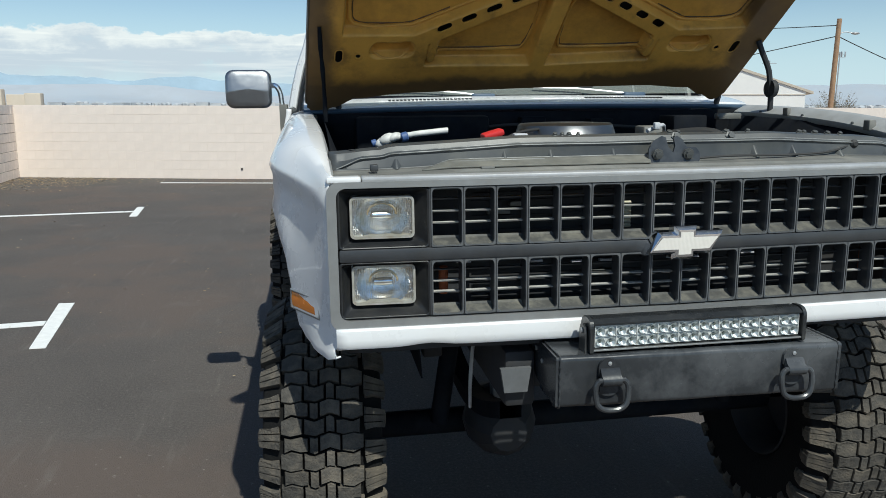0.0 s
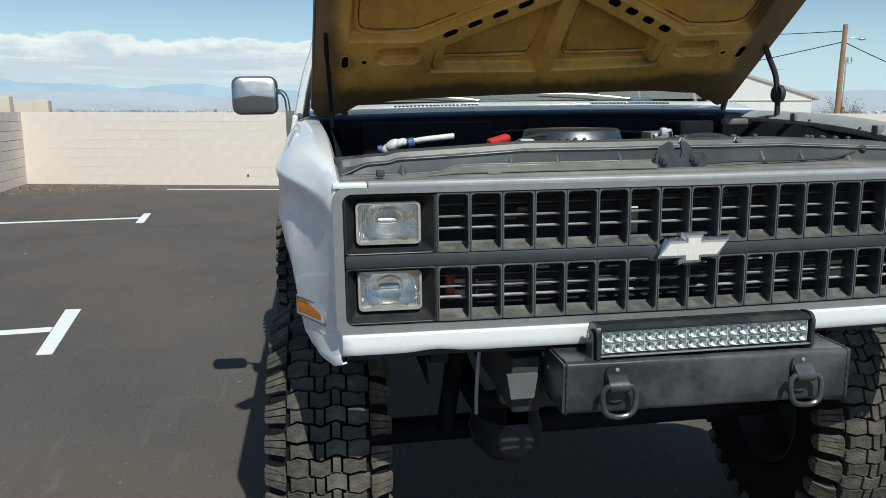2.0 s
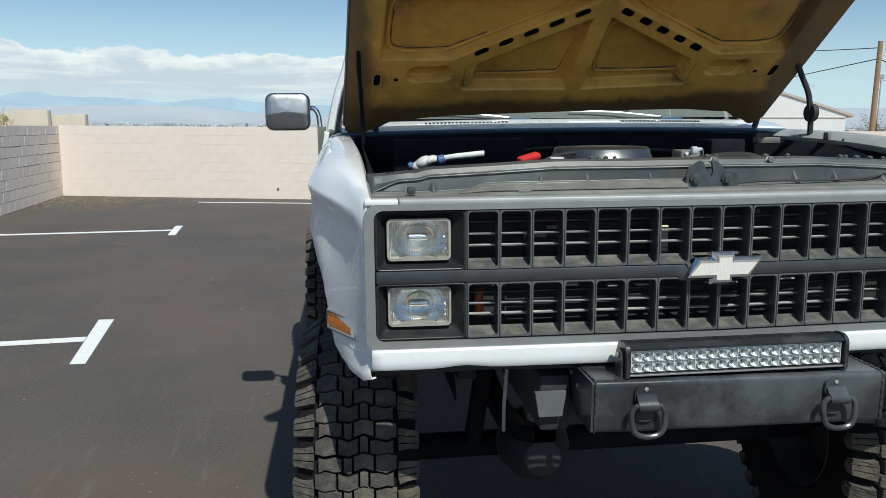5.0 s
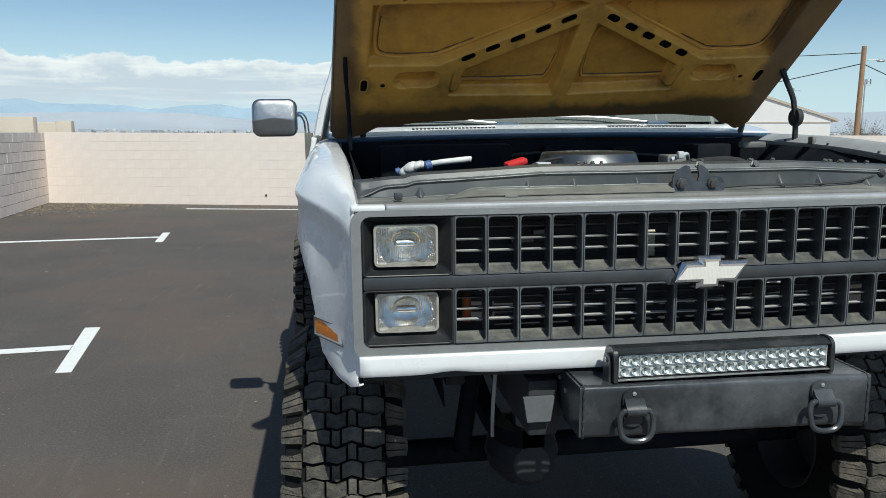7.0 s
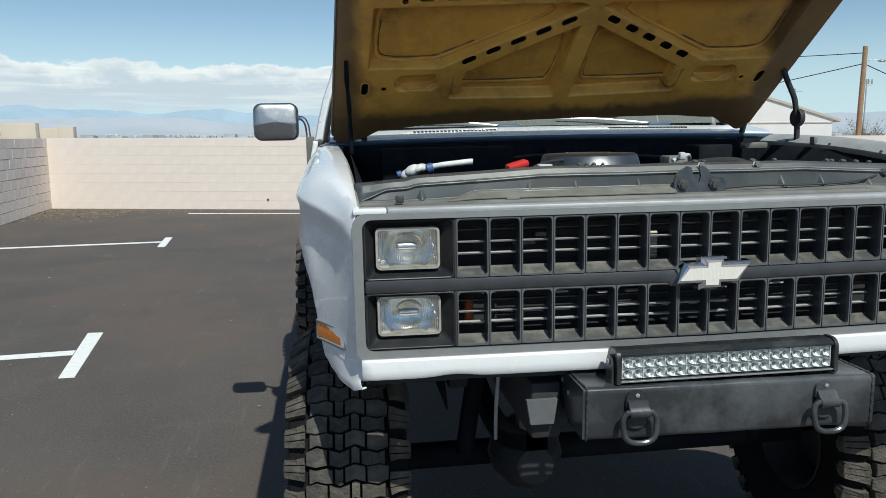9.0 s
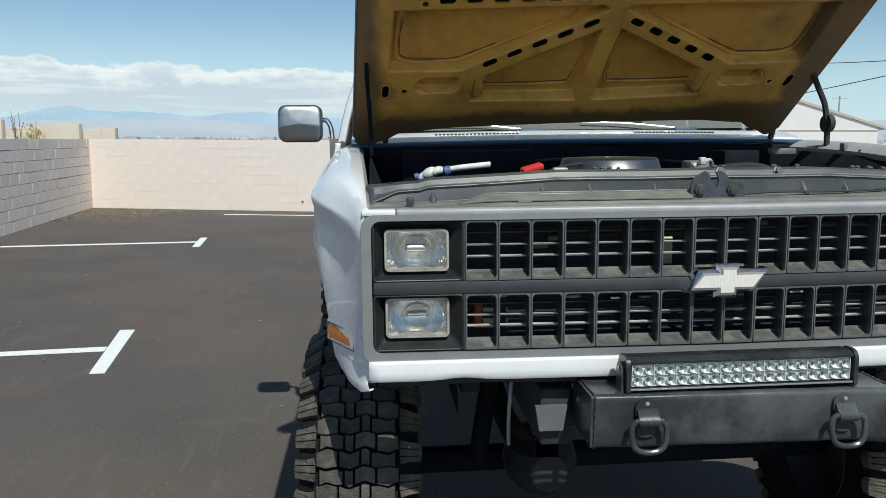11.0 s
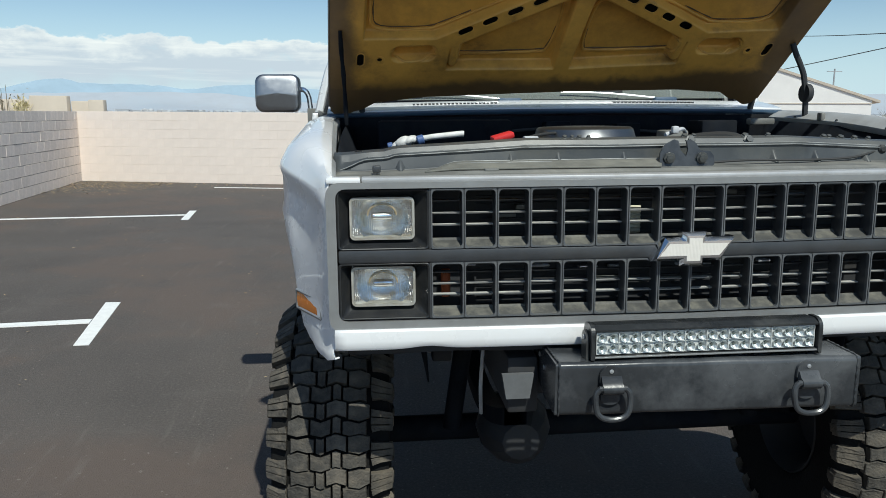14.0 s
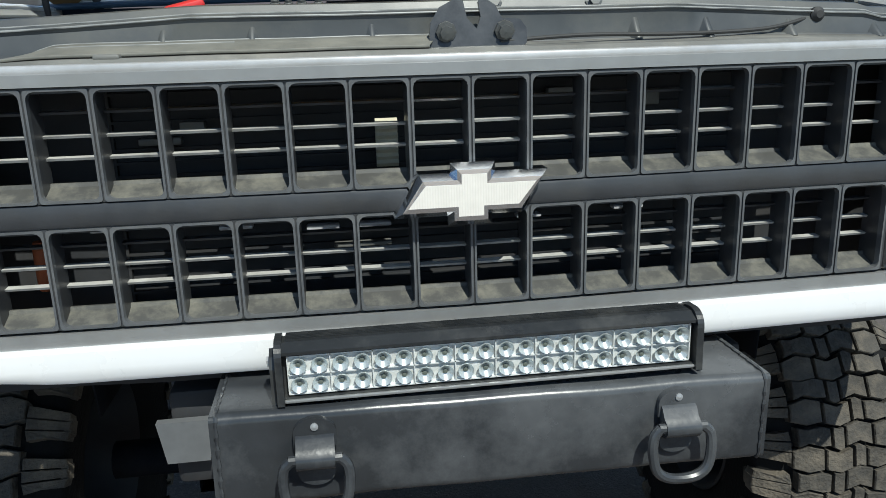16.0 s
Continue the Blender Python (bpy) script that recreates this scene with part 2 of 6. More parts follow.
stained_hood()
ORANGE = mat("amber_lens", (0.75, 0.22, 0.015), 0.25, var=0.08, scale=40, coat=0.5)
RED = mat("red_plastic", (0.55, 0.03, 0.03), 0.4, var=0.1)
PALE = mat("pale_plastic", (0.50, 0.51, 0.53), 0.5, var=0.15, scale=20)
CREAM = mat("cream_plastic", (0.50, 0.47, 0.36), 0.5, var=0.15, scale=30)
WHITEPLASTIC = mat("white_hose_plastic", (0.60, 0.60, 0.58), 0.5, var=0.25, scale=30, dirt=(0.5, 0.49, 0.46), dirt_scale=18, dirt_amount=0.5)
BLUE = mat("blue_plastic", (0.06, 0.11, 0.26), 0.45, var=0.1)
RUST = mat("rusty_orange_steel", (0.32, 0.085, 0.03), 0.8, var=0.3, scale=20)
BADGE = mat("pale_gold_badge", (0.70, 0.665, 0.61), 0.35, 0.0, var=0.06, scale=60, bump=0.1, bump_scale=300)
GLASS = glass("window_glass", (0.80, 0.86, 0.86))
FILMGLASS = glass("filmed_windscreen_glass", (0.80, 0.86, 0.84))


def matt_film(m, amount):
    """Lays a thin pale matt film on a glass."""
    n, l = m.node_tree.nodes, m.node_tree.links
    target = n["Material Output"].inputs["Surface"]
    pane, matt, mx = target.links[0].from_socket, n.new("ShaderNodeBsdfDiffuse"), n.new("ShaderNodeMixShader")
    matt.inputs["Color"].default_value = (0.42, 0.46, 0.42, 1)
    mx.inputs[0].default_value = amount
    l.new(pane, mx.inputs[1])
    l.new(matt.outputs[0], mx.inputs[2])
    l.new(mx.outputs[0], target)


matt_film(FILMGLASS, 0.3)
LENS = glass("headlight_glass", (0.93, 0.95, 0.97), 0.10)
matt_film(LENS, 0.035)
RING = mat("dull_ring_steel", (0.46, 0.45, 0.41), 0.4, 0.4, var=0.2, scale=30, dirt=(0.30, 0.25, 0.17), dirt_scale=25, dirt_amount=0.7)
# brown that paints a reflected arc inside the headlights
ARC_TINT = mat("brown_arc_reflection", (0.46, 0.36, 0.22), 0.25, 0.3, var=0.3, scale=60)
REFLECTOR = mat("headlight_reflector", (0.86, 0.89, 0.93), 0.16, 0.95, var=0.10, scale=18, dirt=(0.62, 0.50, 0.32), dirt_scale=22, dirt_amount=0.85)
RIM = mat("worn_grille_edge", (0.090, 0.095, 0.101), 0.38, var=0.3, scale=30, dirt=(0.13, 0.13, 0.125), dirt_scale=18, dirt_amount=0.5)
BARBLACK = mat("gloss_black_housing", (0.020, 0.022, 0.024), 0.3, var=0.25, scale=16, bump=0.04, bump_scale=120, dirt=(0.10, 0.10, 0.095), dirt_scale=14, dirt_amount=0.45)
LED = mat("led_optic", (0.58, 0.62, 0.61), 0.30, 0.6, var=0.12, scale=60)


def flute(m, scale, strength):
    """Adds upright pressed flutes to a material."""
    n, l = m.node_tree.nodes, m.node_tree.links
    tc, wv, b = n.new("ShaderNodeTexCoord"), n.new("ShaderNodeTexWave"), n.new("ShaderNodeBump")
    wv.bands_direction = "X"
    wv.inputs["Scale"].default_value, wv.inputs["Distortion"].default_value = scale, 0.4
    l.new(tc.outputs["Object"], wv.inputs["Vector"])
    b.inputs["Strength"].default_value, b.inputs["Distance"].default_value = strength, 0.004
    l.new(wv.outputs["Fac"], b.inputs["Height"])
    l.new(b.outputs[0], n["Principled BSDF"].inputs["Normal"])


flute(REFLECTOR, 70, 0.12)
flute(BADGE, 90, 0.12)
CASE = mat("mirror_case_steel", (0.34, 0.35, 0.365), 0.36, 1.0, var=0.06, scale=30)
MIRRORG = mat("mirror_glass", (0.9, 0.9, 0.9), 0.03, 1.0, var=0.0)
BOARD = mat("led_board", (0.70, 0.72, 0.71), 0.35, 0.3, var=0.15, scale=60)
TAN = mat("tan_stucco", (0.55, 0.475, 0.39), 0.9, var=0.08, scale=2)
WBLD = mat("white_stucco", (0.80, 0.775, 0.745), 0.85, var=0.05, scale=1.5, bump=0.1)
WOOD = mat("weathered_pole_wood", (0.30, 0.185, 0.11), 0.85, var=0.25, scale=6)
GREY = mat("galvanised_steel", (0.42, 0.43, 0.44), 0.5, 0.6, var=0.1)
CABLE = mat("cable_black", (0.03, 0.03, 0.03), 0.7, var=0.1)
LEAF = mat("dry_leaves", (0.27, 0.20, 0.115), 0.9, var=0.5, scale=14, dirt=(0.46, 0.38, 0.25), dirt_scale=25, dirt_amount=0.9)
STRAW = mat("dry_straw", (0.55, 0.47, 0.27), 0.8, var=0.3, scale=9)
DUSTPLATE = mat("dusty_olive_plate", (0.15, 0.148, 0.13), 0.6, var=0.25, scale=16, dirt=(0.25, 0.24, 0.20), dirt_scale=12, dirt_amount=0.6)
FLANGE = mat("bare_flange_steel", (0.36, 0.365, 0.36), 0.5, 0.1, var=0.15, scale=12, dirt=(0.25, 0.24, 0.22), dirt_scale=9, dirt_amount=0.5)
LID = mat("dark_metal_lid", (0.17, 0.175, 0.18), 0.32, 0.9, var=0.1, scale=20)
PLATE = mat("grey_steel_plate", (0.11, 0.115, 0.12), 0.55, var=0.2, scale=20)
# dark blue stands for the shade on the cowl's white front lip
LIP_SHADE = mat("shaded_cowl_lip", (0.036, 0.066, 0.105), 0.42, var=0.3, scale=9)
SHRUB = mat("desert_shrub", (0.17, 0.14, 0.09), 0.9, var=0.35, scale=3)
DESERT = mat("desert_ground", (0.36, 0.30, 0.25), 0.95, var=0.2, scale=0.01)
# air haze is put into the base colours of these three distant materials
HILL = mat("haze_tinted_mountain", (0.285, 0.375, 0.45), 1.0, var=0.12, scale=0.006)
FOOT = mat("haze_tinted_foothill", (0.375, 0.405, 0.445), 1.0, var=0.10, scale=0.008, dirt=(0.30, 0.36, 0.42), dirt_scale=0.004, dirt_amount=0.6)
TOWN = mat("haze_tinted_town", (0.36, 0.39, 0.42), 1.0, var=0.3, scale=0.02, dirt=(0.58, 0.57, 0.56), dirt_scale=0.03, dirt_amount=0.9)
# near-black base colour that carries the deep shade of bay, wheel wells and axles
BAY = mat("bay_near_black", (0.0085, 0.0105, 0.0145), 0.75, var=0.5, scale=9, dirt=(0.022, 0.022, 0.022), dirt_scale=7, dirt_amount=0.6, spec=0.06)
SEAT = mat("interior_cloth", (0.10, 0.09, 0.11), 0.9, var=0.2)


# ---- shaping helpers ----
def part(name, bm, material, parent=None, label="", smooth=35, kind="", solid=0.0):
    me = bpy.data.meshes.new(name)
    bmesh.ops.recalc_face_normals(bm, faces=bm.faces)
    bm.to_mesh(me)
    bm.free()
    me.materials.append(material)
    if smooth:
        me.shade_smooth()
        me.set_sharp_from_angle(angle=radians(smooth))
    ob = new(name, me)
    if parent:
        ob.parent = parent
    if label or kind:
        tagged(ob, label=label, kind=kind)
    if solid:
        mod = ob.modifiers.new("thickness", "SOLIDIFY")
        mod.thickness, mod.offset = solid, 0
    return ob


def thing(name, label, category, group="", kind=""):
    return tagged(new(name), label, category, group, kind)


def box(bm, x0, x1, y0, y1, z0, z1, bevel=0.0, m=None, seg=2):
    r = bmesh.ops.create_cube(bm, size=1)
    vs = r["verts"]
    for v in vs:
        v.co = Vector(((x0 + x1) / 2 + v.co.x * (x1 - x0), (y0 + y1) / 2 + v.co.y * (y1 - y0), (z0 + z1) / 2 + v.co.z * (z1 - z0)))
    if bevel:
        es = list({e for v in vs for e in v.link_edges})
        out = bmesh.ops.bevel(bm, geom=es, offset=bevel, segments=seg, affect="EDGES", profile=0.5)
        vs = list({v for f in out["faces"] for v in f.verts} | {v for v in vs if v.is_valid})
    if m:
        bmesh.ops.transform(bm, matrix=m, verts=vs)
    return vs


def tube(bm, pts, r, n=10, cap=True):
    pts = [Vector(p) for p in pts]
    rings, up = [], None
    for i, p in enumerate(pts):
        d = (pts[min(i + 1, len(pts) - 1)] - pts[max(i - 1, 0)]).normalized()
        if up is None:
            up = d.orthogonal().normalized()
        a = (up - d * up.dot(d)).normalized()
        up, b = a, d.cross(a)
        rr = r(i / (len(pts) - 1)) if callable(r) else r
        rings.append([bm.verts.new(p + (a * math.cos(2 * math.pi * k / n) + b * math.sin(2 * math.pi * k / n)) * rr) for k in range(n)])
    for r0, r1 in zip(rings, rings[1:]):
        for k in range(n):
            bm.faces.new((r0[k], r0[(k + 1) % n], r1[(k + 1) % n], r1[k]))
    if cap:
        bm.faces.new(rings[0][::-1])
        bm.faces.new(rings[-1])


def bend(pts, steps=6):
    """A smooth curve through pts."""
    pts = [Vector(p) for p in pts]
    out = []
    for i in range(len(pts) - 1):
        p0, p1, p2, p3 = pts[max(i - 1, 0)], pts[i], pts[i + 1], pts[min(i + 2, len(pts) - 1)]
        for k in range(steps):
            t = k / steps
            out.append(0.5 * ((2 * p1) + (p2 - p0) * t + (2 * p0 - 5 * p1 + 4 * p2 - p3) * t * t + (3 * p1 - p0 - 3 * p2 + p3) * t ** 3))
    return out + [pts[-1]]


def lathe(bm, profile, m, n=32, closed=False):
    """Turns (radius, height) round the z axis of m."""
    rings = [[bm.verts.new(m @ Vector((r * math.cos(2 * math.pi * k / n), r * math.sin(2 * math.pi * k / n), h))) for k in range(n)] for r, h in profile]
    for r0, r1 in zip(rings, rings[1:]):
        for k in range(n):
            bm.faces.new((r0[k], r0[(k + 1) % n], r1[(k + 1) % n], r1[k]))
    if not closed:
        bm.faces.new(rings[0][::-1])
        bm.faces.new(rings[-1])


def loft(bm, rows, wrap=False):
    vs = [[bm.verts.new(p) for p in row] for row in rows]
    for a, b in zip(vs, vs[1:]):
        m = len(a)
        for k in range(m if wrap else m - 1):
            bm.faces.new((a[k], a[(k + 1) % m], b[(k + 1) % m], b[k]))
    return vs


def prism(bm, pts, m, depth):
    """An outline in the xy plane of m, drawn out along its z."""
    a = [bm.verts.new(m @ Vector((x, y, 0))) for x, y in pts]
    b = [bm.verts.new(m @ Vector((x, y, depth))) for x, y in pts]
    bm.faces.new(a[::-1])
    bm.faces.new(b)
    for k in range(len(a)):
        bm.faces.new((a[k], a[(k + 1) % len(a)], b[(k + 1) % len(a)], b[k]))


def rounded(x0, x1, y0, y1, r, n=5):
    out = []
    for cx, cy, a in ((x1 - r, y1 - r, 0), (x0 + r, y1 - r, 90), (x0 + r, y0 + r, 180), (x1 - r, y0 + r, 270)):
        out += [(cx + r * math.cos(radians(a + 90 * k / n)), cy + r * math.sin(radians(a + 90 * k / n))) for k in range(n + 1)]
    return out


def frame_loop(bm, outer, inner, y0, y1):
    """A picture-frame ring between two outlines in xz, from depth y0 to y1."""
    rows = [[(x, y1, z) for x, z in outer], [(x, y0, z) for x, z in outer], [(x, y0, z) for x, z in inner], [(x, y1, z) for x, z in inner], [(x, y1, z) for x, z in outer]]
    loft(bm, rows, wrap=True)


def even(loop, n):
    """The closed outline again with n evenly spaced points."""
    pts = [Vector(p) for p in loop] + [Vector(loop[0])]
    run = [0.0]
    for p, q in zip(pts, pts[1:]):
        run.append(run[-1] + (q - p).length)
    out, k = [], 0
    for i in range(n):
        s = run[-1] * i / n
        while run[k + 1] < s:
            k += 1
        out.append(tuple(pts[k].lerp(pts[k + 1], (s - run[k]) / max(1e-9, run[k + 1] - run[k]))))
    return out


def lerp(a, b, t):
    return a + (b - a) * t


def curve(x, *knots):
    """A smooth value at x through (x, value) knots."""
    if x <= knots[0][0]:
        return knots[0][1]
    for (x0, v0), (x1, v1) in zip(knots, knots[1:]):
        if x <= x1:
            t = (x - x0) / (x1 - x0)
            return v0 + (v1 - v0) * t * t * (3 - 2 * t)
    return knots[-1][1]


FRONT = Matrix(((1, 0, 0, 0), (0, 0, 1, 0), (0, 1, 0, 0), (0, 0, 0, 1)))  # xy of an outline becomes xz, depth goes to +y


# ---- ground, walls, distance ----
def ground():
    bm = bmesh.new()
    xs = [-4500, -600, -120, -40, -14, 14, 40, 120, 600, 4500]
    ys = [-4500, -600, -60, -14, 14, 22, 30, 120, 600, 4500]
    def lie(x, y):
        return 0.0 if max(abs(x), abs(y)) < 45 else -1.0 if max(abs(x), abs(y)) < 200 else -14.0 if max(abs(x), abs(y)) < 1000 else -16.0
    loft(bm, [[(x, y, lie(x, y)) for x in xs] for y in ys])
    me = part("ground", bm, ASPHALT, kind="structure", label="dark worn asphalt of a parking lot", smooth=0)
    me.data.materials.append(DESERT)
    for f in me.data.polygons:
        c = f.center
        f.material_index = 0 if max(abs(c.x), abs(c.y)) < 30 else 1
    tagged(me, category="ground")


ground()


def stripe(name, corners, label):
    bm = bmesh.new()
    a = [bm.verts.new((x, y, 0.001)) for x, y in corners]
    b = [bm.verts.new((x, y, 0.005)) for x, y in corners]
    bm.faces.new(b)
    for k in range(4):
        bm.faces.new((a[k], a[(k + 1) % 4], b[(k + 1) % 4], b[k]))
    ob = part(name, bm, LINE, kind="structure", label=label, smooth=0)
    return tagged(ob, category="road marking")


stripe("parking_line", [(-6.6, 3.44), (-6.6, 3.52), (-2.862, 4.02), (-2.846, 3.90)], "white painted parking stall line on asphalt")
stripe("parking_mark", [(-2.755, 3.34), (-2.655, 3.345), (-2.816, 4.54), (-2.935, 4.54)], "white painted cross bar ending a stall line")
stripe("parking_line", [(-6.25, 9.62), (-6.25, 9.74), (-3.576, 10.15), (-3.564, 10.03)], "white painted parking stall line on asphalt")
stripe("parking_mark", [(-3.51, 9.55), (-3.40, 9.55), (-3.512, 10.61), (-3.62, 10.61)], "white painted cross bar ending a stall line")
stripe("parking_line", [(-3.99, 14.47), (-3.99, 14.57), (4.0, 13.3), (4.0, 13.2)], "white painted parking line beside the block wall")

WALL_H, COURSE, BLOCK_L, THICK = 1.555, 0.1944, 0.40, 0.20


def block_wall(name, start, heading, length, label, near, seam, out, deep, face, joint):
    """A wall of painted blocks from start, running along heading (degrees); near: the stretch whose blocks are parts."""
    m = pose(start[0], start[1], 0, 0, 0, heading)
    bm = bmesh.new()
    box(bm, 0, length, deep, THICK - deep, 0, WALL_H - 0.004, m=m)
    wall = part(name, bm, joint, kind="structure", label=label, smooth=0)
    tagged(wall, category="wall")
    shapes = {}
    rest = bmesh.new()
    for r in range(8):
        z0 = r * COURSE
        x = -0.2 if r % 2 else 0.0
        while x < length:
            x0, x1 = max(x, 0.0), min(x + BLOCK_L, length)
            x += BLOCK_L
            if x1 - x0 < 0.05:
                continue
            w = round(x1 - x0, 3)
            push = random.uniform(-0.002, 0.002) * out
            if near[0] <= x0 <= near[1]:
                if w not in shapes:
                    b = bmesh.new()
                    box(b, seam / 5, w - seam / 5, 0, THICK, seam / 2, COURSE - seam / 2, 0.0025, seg=1)
                    me = bpy.data.meshes.new("block")
                    b.to_mesh(me)
                    b.free()
                    me.materials.append(face)
                    shapes[w] = me
                ob = new("block", shapes[w])
                ob.parent = wall
                ob.matrix_basis = m @ pose(x0, push, z0, 0, 0, random.uniform(-0.3, 0.3) * out)
            else:
                box(rest, x0 + seam / 5, x1 - seam / 5, push, THICK + push, z0 + seam / 2, z0 + COURSE - seam / 2, m=m)
    if rest.verts:
        part("far_blocks", rest, face, wall, smooth=0, kind="stuff")
    else:
        rest.free()
    return wall


BACK_HEAD = math.degrees(math.atan2(-1.12, 5.2))
LEFT_HEAD = math.degrees(math.atan2(5.8, -0.51))
block_wall("wall_back", (-7.24, 16.2), BACK_HEAD, 22.0, "cream painted block wall along the end of the lot", (0, 8.0), 0.002, 0.2, 0.003, BLOCK, MORTAR)
lm = Vector((math.cos(radians(LEFT_HEAD)), math.sin(radians(LEFT_HEAD)), 0))
start = Vector((-7.24, 16.2, 0)) - lm * 24.0
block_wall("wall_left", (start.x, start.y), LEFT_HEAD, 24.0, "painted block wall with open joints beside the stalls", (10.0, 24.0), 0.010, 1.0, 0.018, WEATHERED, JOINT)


def stucco_pillar(x0, x1, y0, y1, h, name="boundary_wall"):
    bm = bmesh.new()
    box(bm, x0, x1, y0, y1, 0, h, 0.02)
    ob = part(name, bm, TAN, label="tan stuccoed neighbouring wall section beyond the block wall")
    tagged(ob, category="wall", kind="structure")


stucco_pillar(-15.0, -9.88, 17.9, 18.1, 2.02)
stucco_pillar(-9.86, -8.92, 18.1, 18.3, 1.83)
stucco_pillar(-8.90, -8.03, 17.8, 18.05, 1.92)
stucco_pillar(-8.01, -7.56, 18.0, 18.2, 1.80)
stucco_pillar(-7.54, -7.18, 17.8, 18.05, 1.83)


def ridge(name, radius, a0, a1, low, top, seed, material, label, steps=160):
    """A mountain range on an arc about the lot; its skyline wanders by noise."""
    bm = bmesh.new()
    rows = []
    for k in range(steps + 1):
        a = radians(lerp(a0, a1, k / steps))
        u = k / steps * 9
        h = low + (top - low) * (0.5 + 0.5 * noise.fractal(Vector((u, seed, 0)), 1.0, 2.2, 6)) * math.sin(math.pi * k / steps) ** 0.35
        row = []
        for j in range(7):
            f = j / 6
            rr = radius + 500 * f + 60 * noise.noise(Vector((u * 3, f * 4, seed)))
            row.append((rr * math.sin(a), rr * math.cos(a), -20 + (h + 20) * f * (0.75 + 0.25 * noise.noise(Vector((u * 4, f * 3, seed + 5)))) if j < 6 else h))
        rows.append(row)
    loft(bm, rows)
    ob = part(name, bm, material, label=label, kind="structure")
    tagged(ob, category="mountains")


ridge("mountain_range", 4000, -75, 5, 70, 235, 3.1, HILL, "distant mountain range coloured blue for air haze")
ridge("mountain_range", 4000, 20, 75, 40, 130, 8.4, HILL, "distant mountain range coloured blue for air haze")
ridge("foothills", 3200, -80, 80, 25, 150, 6.3, FOOT, "foothills below the mountains coloured pale for air haze")


def far_town():
    bm = bmesh.new()
    rng = random.Random(4)
    for k in range(900):
        a = radians(rng.uniform(-60, 60))
        d = rng.uniform(700, 1400)
        w, h = rng.uniform(4, 16), rng.uniform(16.5, 17.5) + 3.2 * d / 1400 * rng.random()
        z = -14.5
        m = pose(d * math.sin(a), d * math.cos(a), z, 0, 0, rng.uniform(0, 90))
        if rng.random() < 0.5:
            box(bm, -w / 2, w / 2, -5, 5, 0, h, m=m)
        else:
            bmesh.ops.create_icosphere(bm, subdivisions=1, radius=rng.uniform(1.5, 3), matrix=m @ Matrix.Translation((0, 0, h - 1.5)) @ Matrix.Diagonal((1.6, 1.6, 1, 1)))
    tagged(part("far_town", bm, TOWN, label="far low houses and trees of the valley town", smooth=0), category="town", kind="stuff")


far_town()


def gabled_building():
    root = thing("white_building", "white stuccoed building with a low gabled roof beyond the wall", "building")
    m = pose(16.9, 36.3, 0, 0, 0, -28)
    bm = bmesh.new()
    prism(bm, [(-7, 0), (7, 0), (7, 2.32), (0, 4.75), (-7, 2.32)], m @ FRONT, 14)
    part("wall", bm, WBLD, root, smooth=0)
    bm = bmesh.new()
    for s in (-1, 1):
        prism(bm, [(0, 4.76), (s * 7.35, 2.21), (s * 7.35, 2.33), (0, 4.90)], m @ pose(0, -0.06, 0) @ FRONT, 14.12)
    part("roof", bm, TAN, root, "tan shingled low roof", smooth=0)
    bm = bmesh.new()
    prism(bm, [(-7.0, 2.16), (7.0, 2.16), (7.0, 2.20), (-7.0, 2.20)], m @ pose(0, -0.03, 0) @ FRONT, 0.03)
    part("trim", bm, TAN, root, smooth=0)


gabled_building()


def utility_pole():
    root = thing("utility_pole", "weathered brown wooden utility pole with a small lamp arm", "utility pole")
    x, y = 27.4, 37.0
    bm = bmesh.new()
    tube(bm, [(x, y, -1), (x + 0.02, y, 3), (x + 0.06, y, 6.3)], lambda t: 0.155 - 0.03 * t, 12)
    part("pole", bm, WOOD, root)
    bm = bmesh.new()
    tube(bm, bend([(x + 0.1, y, 5.50), (x + 0.4, y - 0.1, 5.60), (x + 0.75, y - 0.2, 5.56)]), 0.025, 8)
    part("lamp_arm", bm, GREY, root)
    bm = bmesh.new()
    bmesh.ops.create_uvsphere(bm, u_segments=12, v_segments=8, radius=0.16, matrix=Matrix.Translation((x + 0.95, y - 0.2, 5.53)) @ Matrix.Diagonal((1.5, 1, 0.45, 1)))
    part("lamp_head", bm, GREY, root)
    for p, q, sag in (((x, y, 5.95), (34.7, 60, 8.07), 0.05), ((x, y, 5.38), (24.2, 53.9, 3.85), 0.05), ((x, y, 5.40), (37, 40, 3.1), 0.1)):
        bm = bmesh.new()
        tube(bm, [(lerp(p[0], q[0], k / 16), lerp(p[1], q[1], k / 16), lerp(p[2], q[2], k / 16) - sag * math.sin(math.pi * k / 16)) for k in range(17)], 0.025, 6)
        part("wire", bm, CABLE, root)


utility_pole()


def cell_tower(x, y, h, s, antennas=4):
    root = thing("antenna_mast", "thin grey mast with antenna panels far off", "mast")
    bm = bmesh.new()
    tube(bm, [(x, y, -2), (x, y, h)], 0.16 * s, 8)
    part("mast", bm, GREY, root)
    bm = bmesh.new()
    for z in (h - 0.6 * s, h - 1.5 * s)[:1 + (antennas > 0)]:
        box(bm, x - 1.6 * s, x + 1.6 * s, y - 0.06, y + 0.06, z, z + 0.12 * s)
    part("cross_arm", bm, GREY, root)
    for k in range(antennas):
        bm = bmesh.new()
        xx = x + (-1.5 + k) * s
        box(bm, xx - 0.12 * s, xx + 0.12 * s, y - 0.1, y + 0.1, h - 1.2 * s, h + 0.1 * s, 0.02)
        part("antenna", bm, GREY, root)


cell_tower(38.0, 60, 5.5, 0.4, 0)
cell_tower(81.5, 110, 10.2, 0.62)


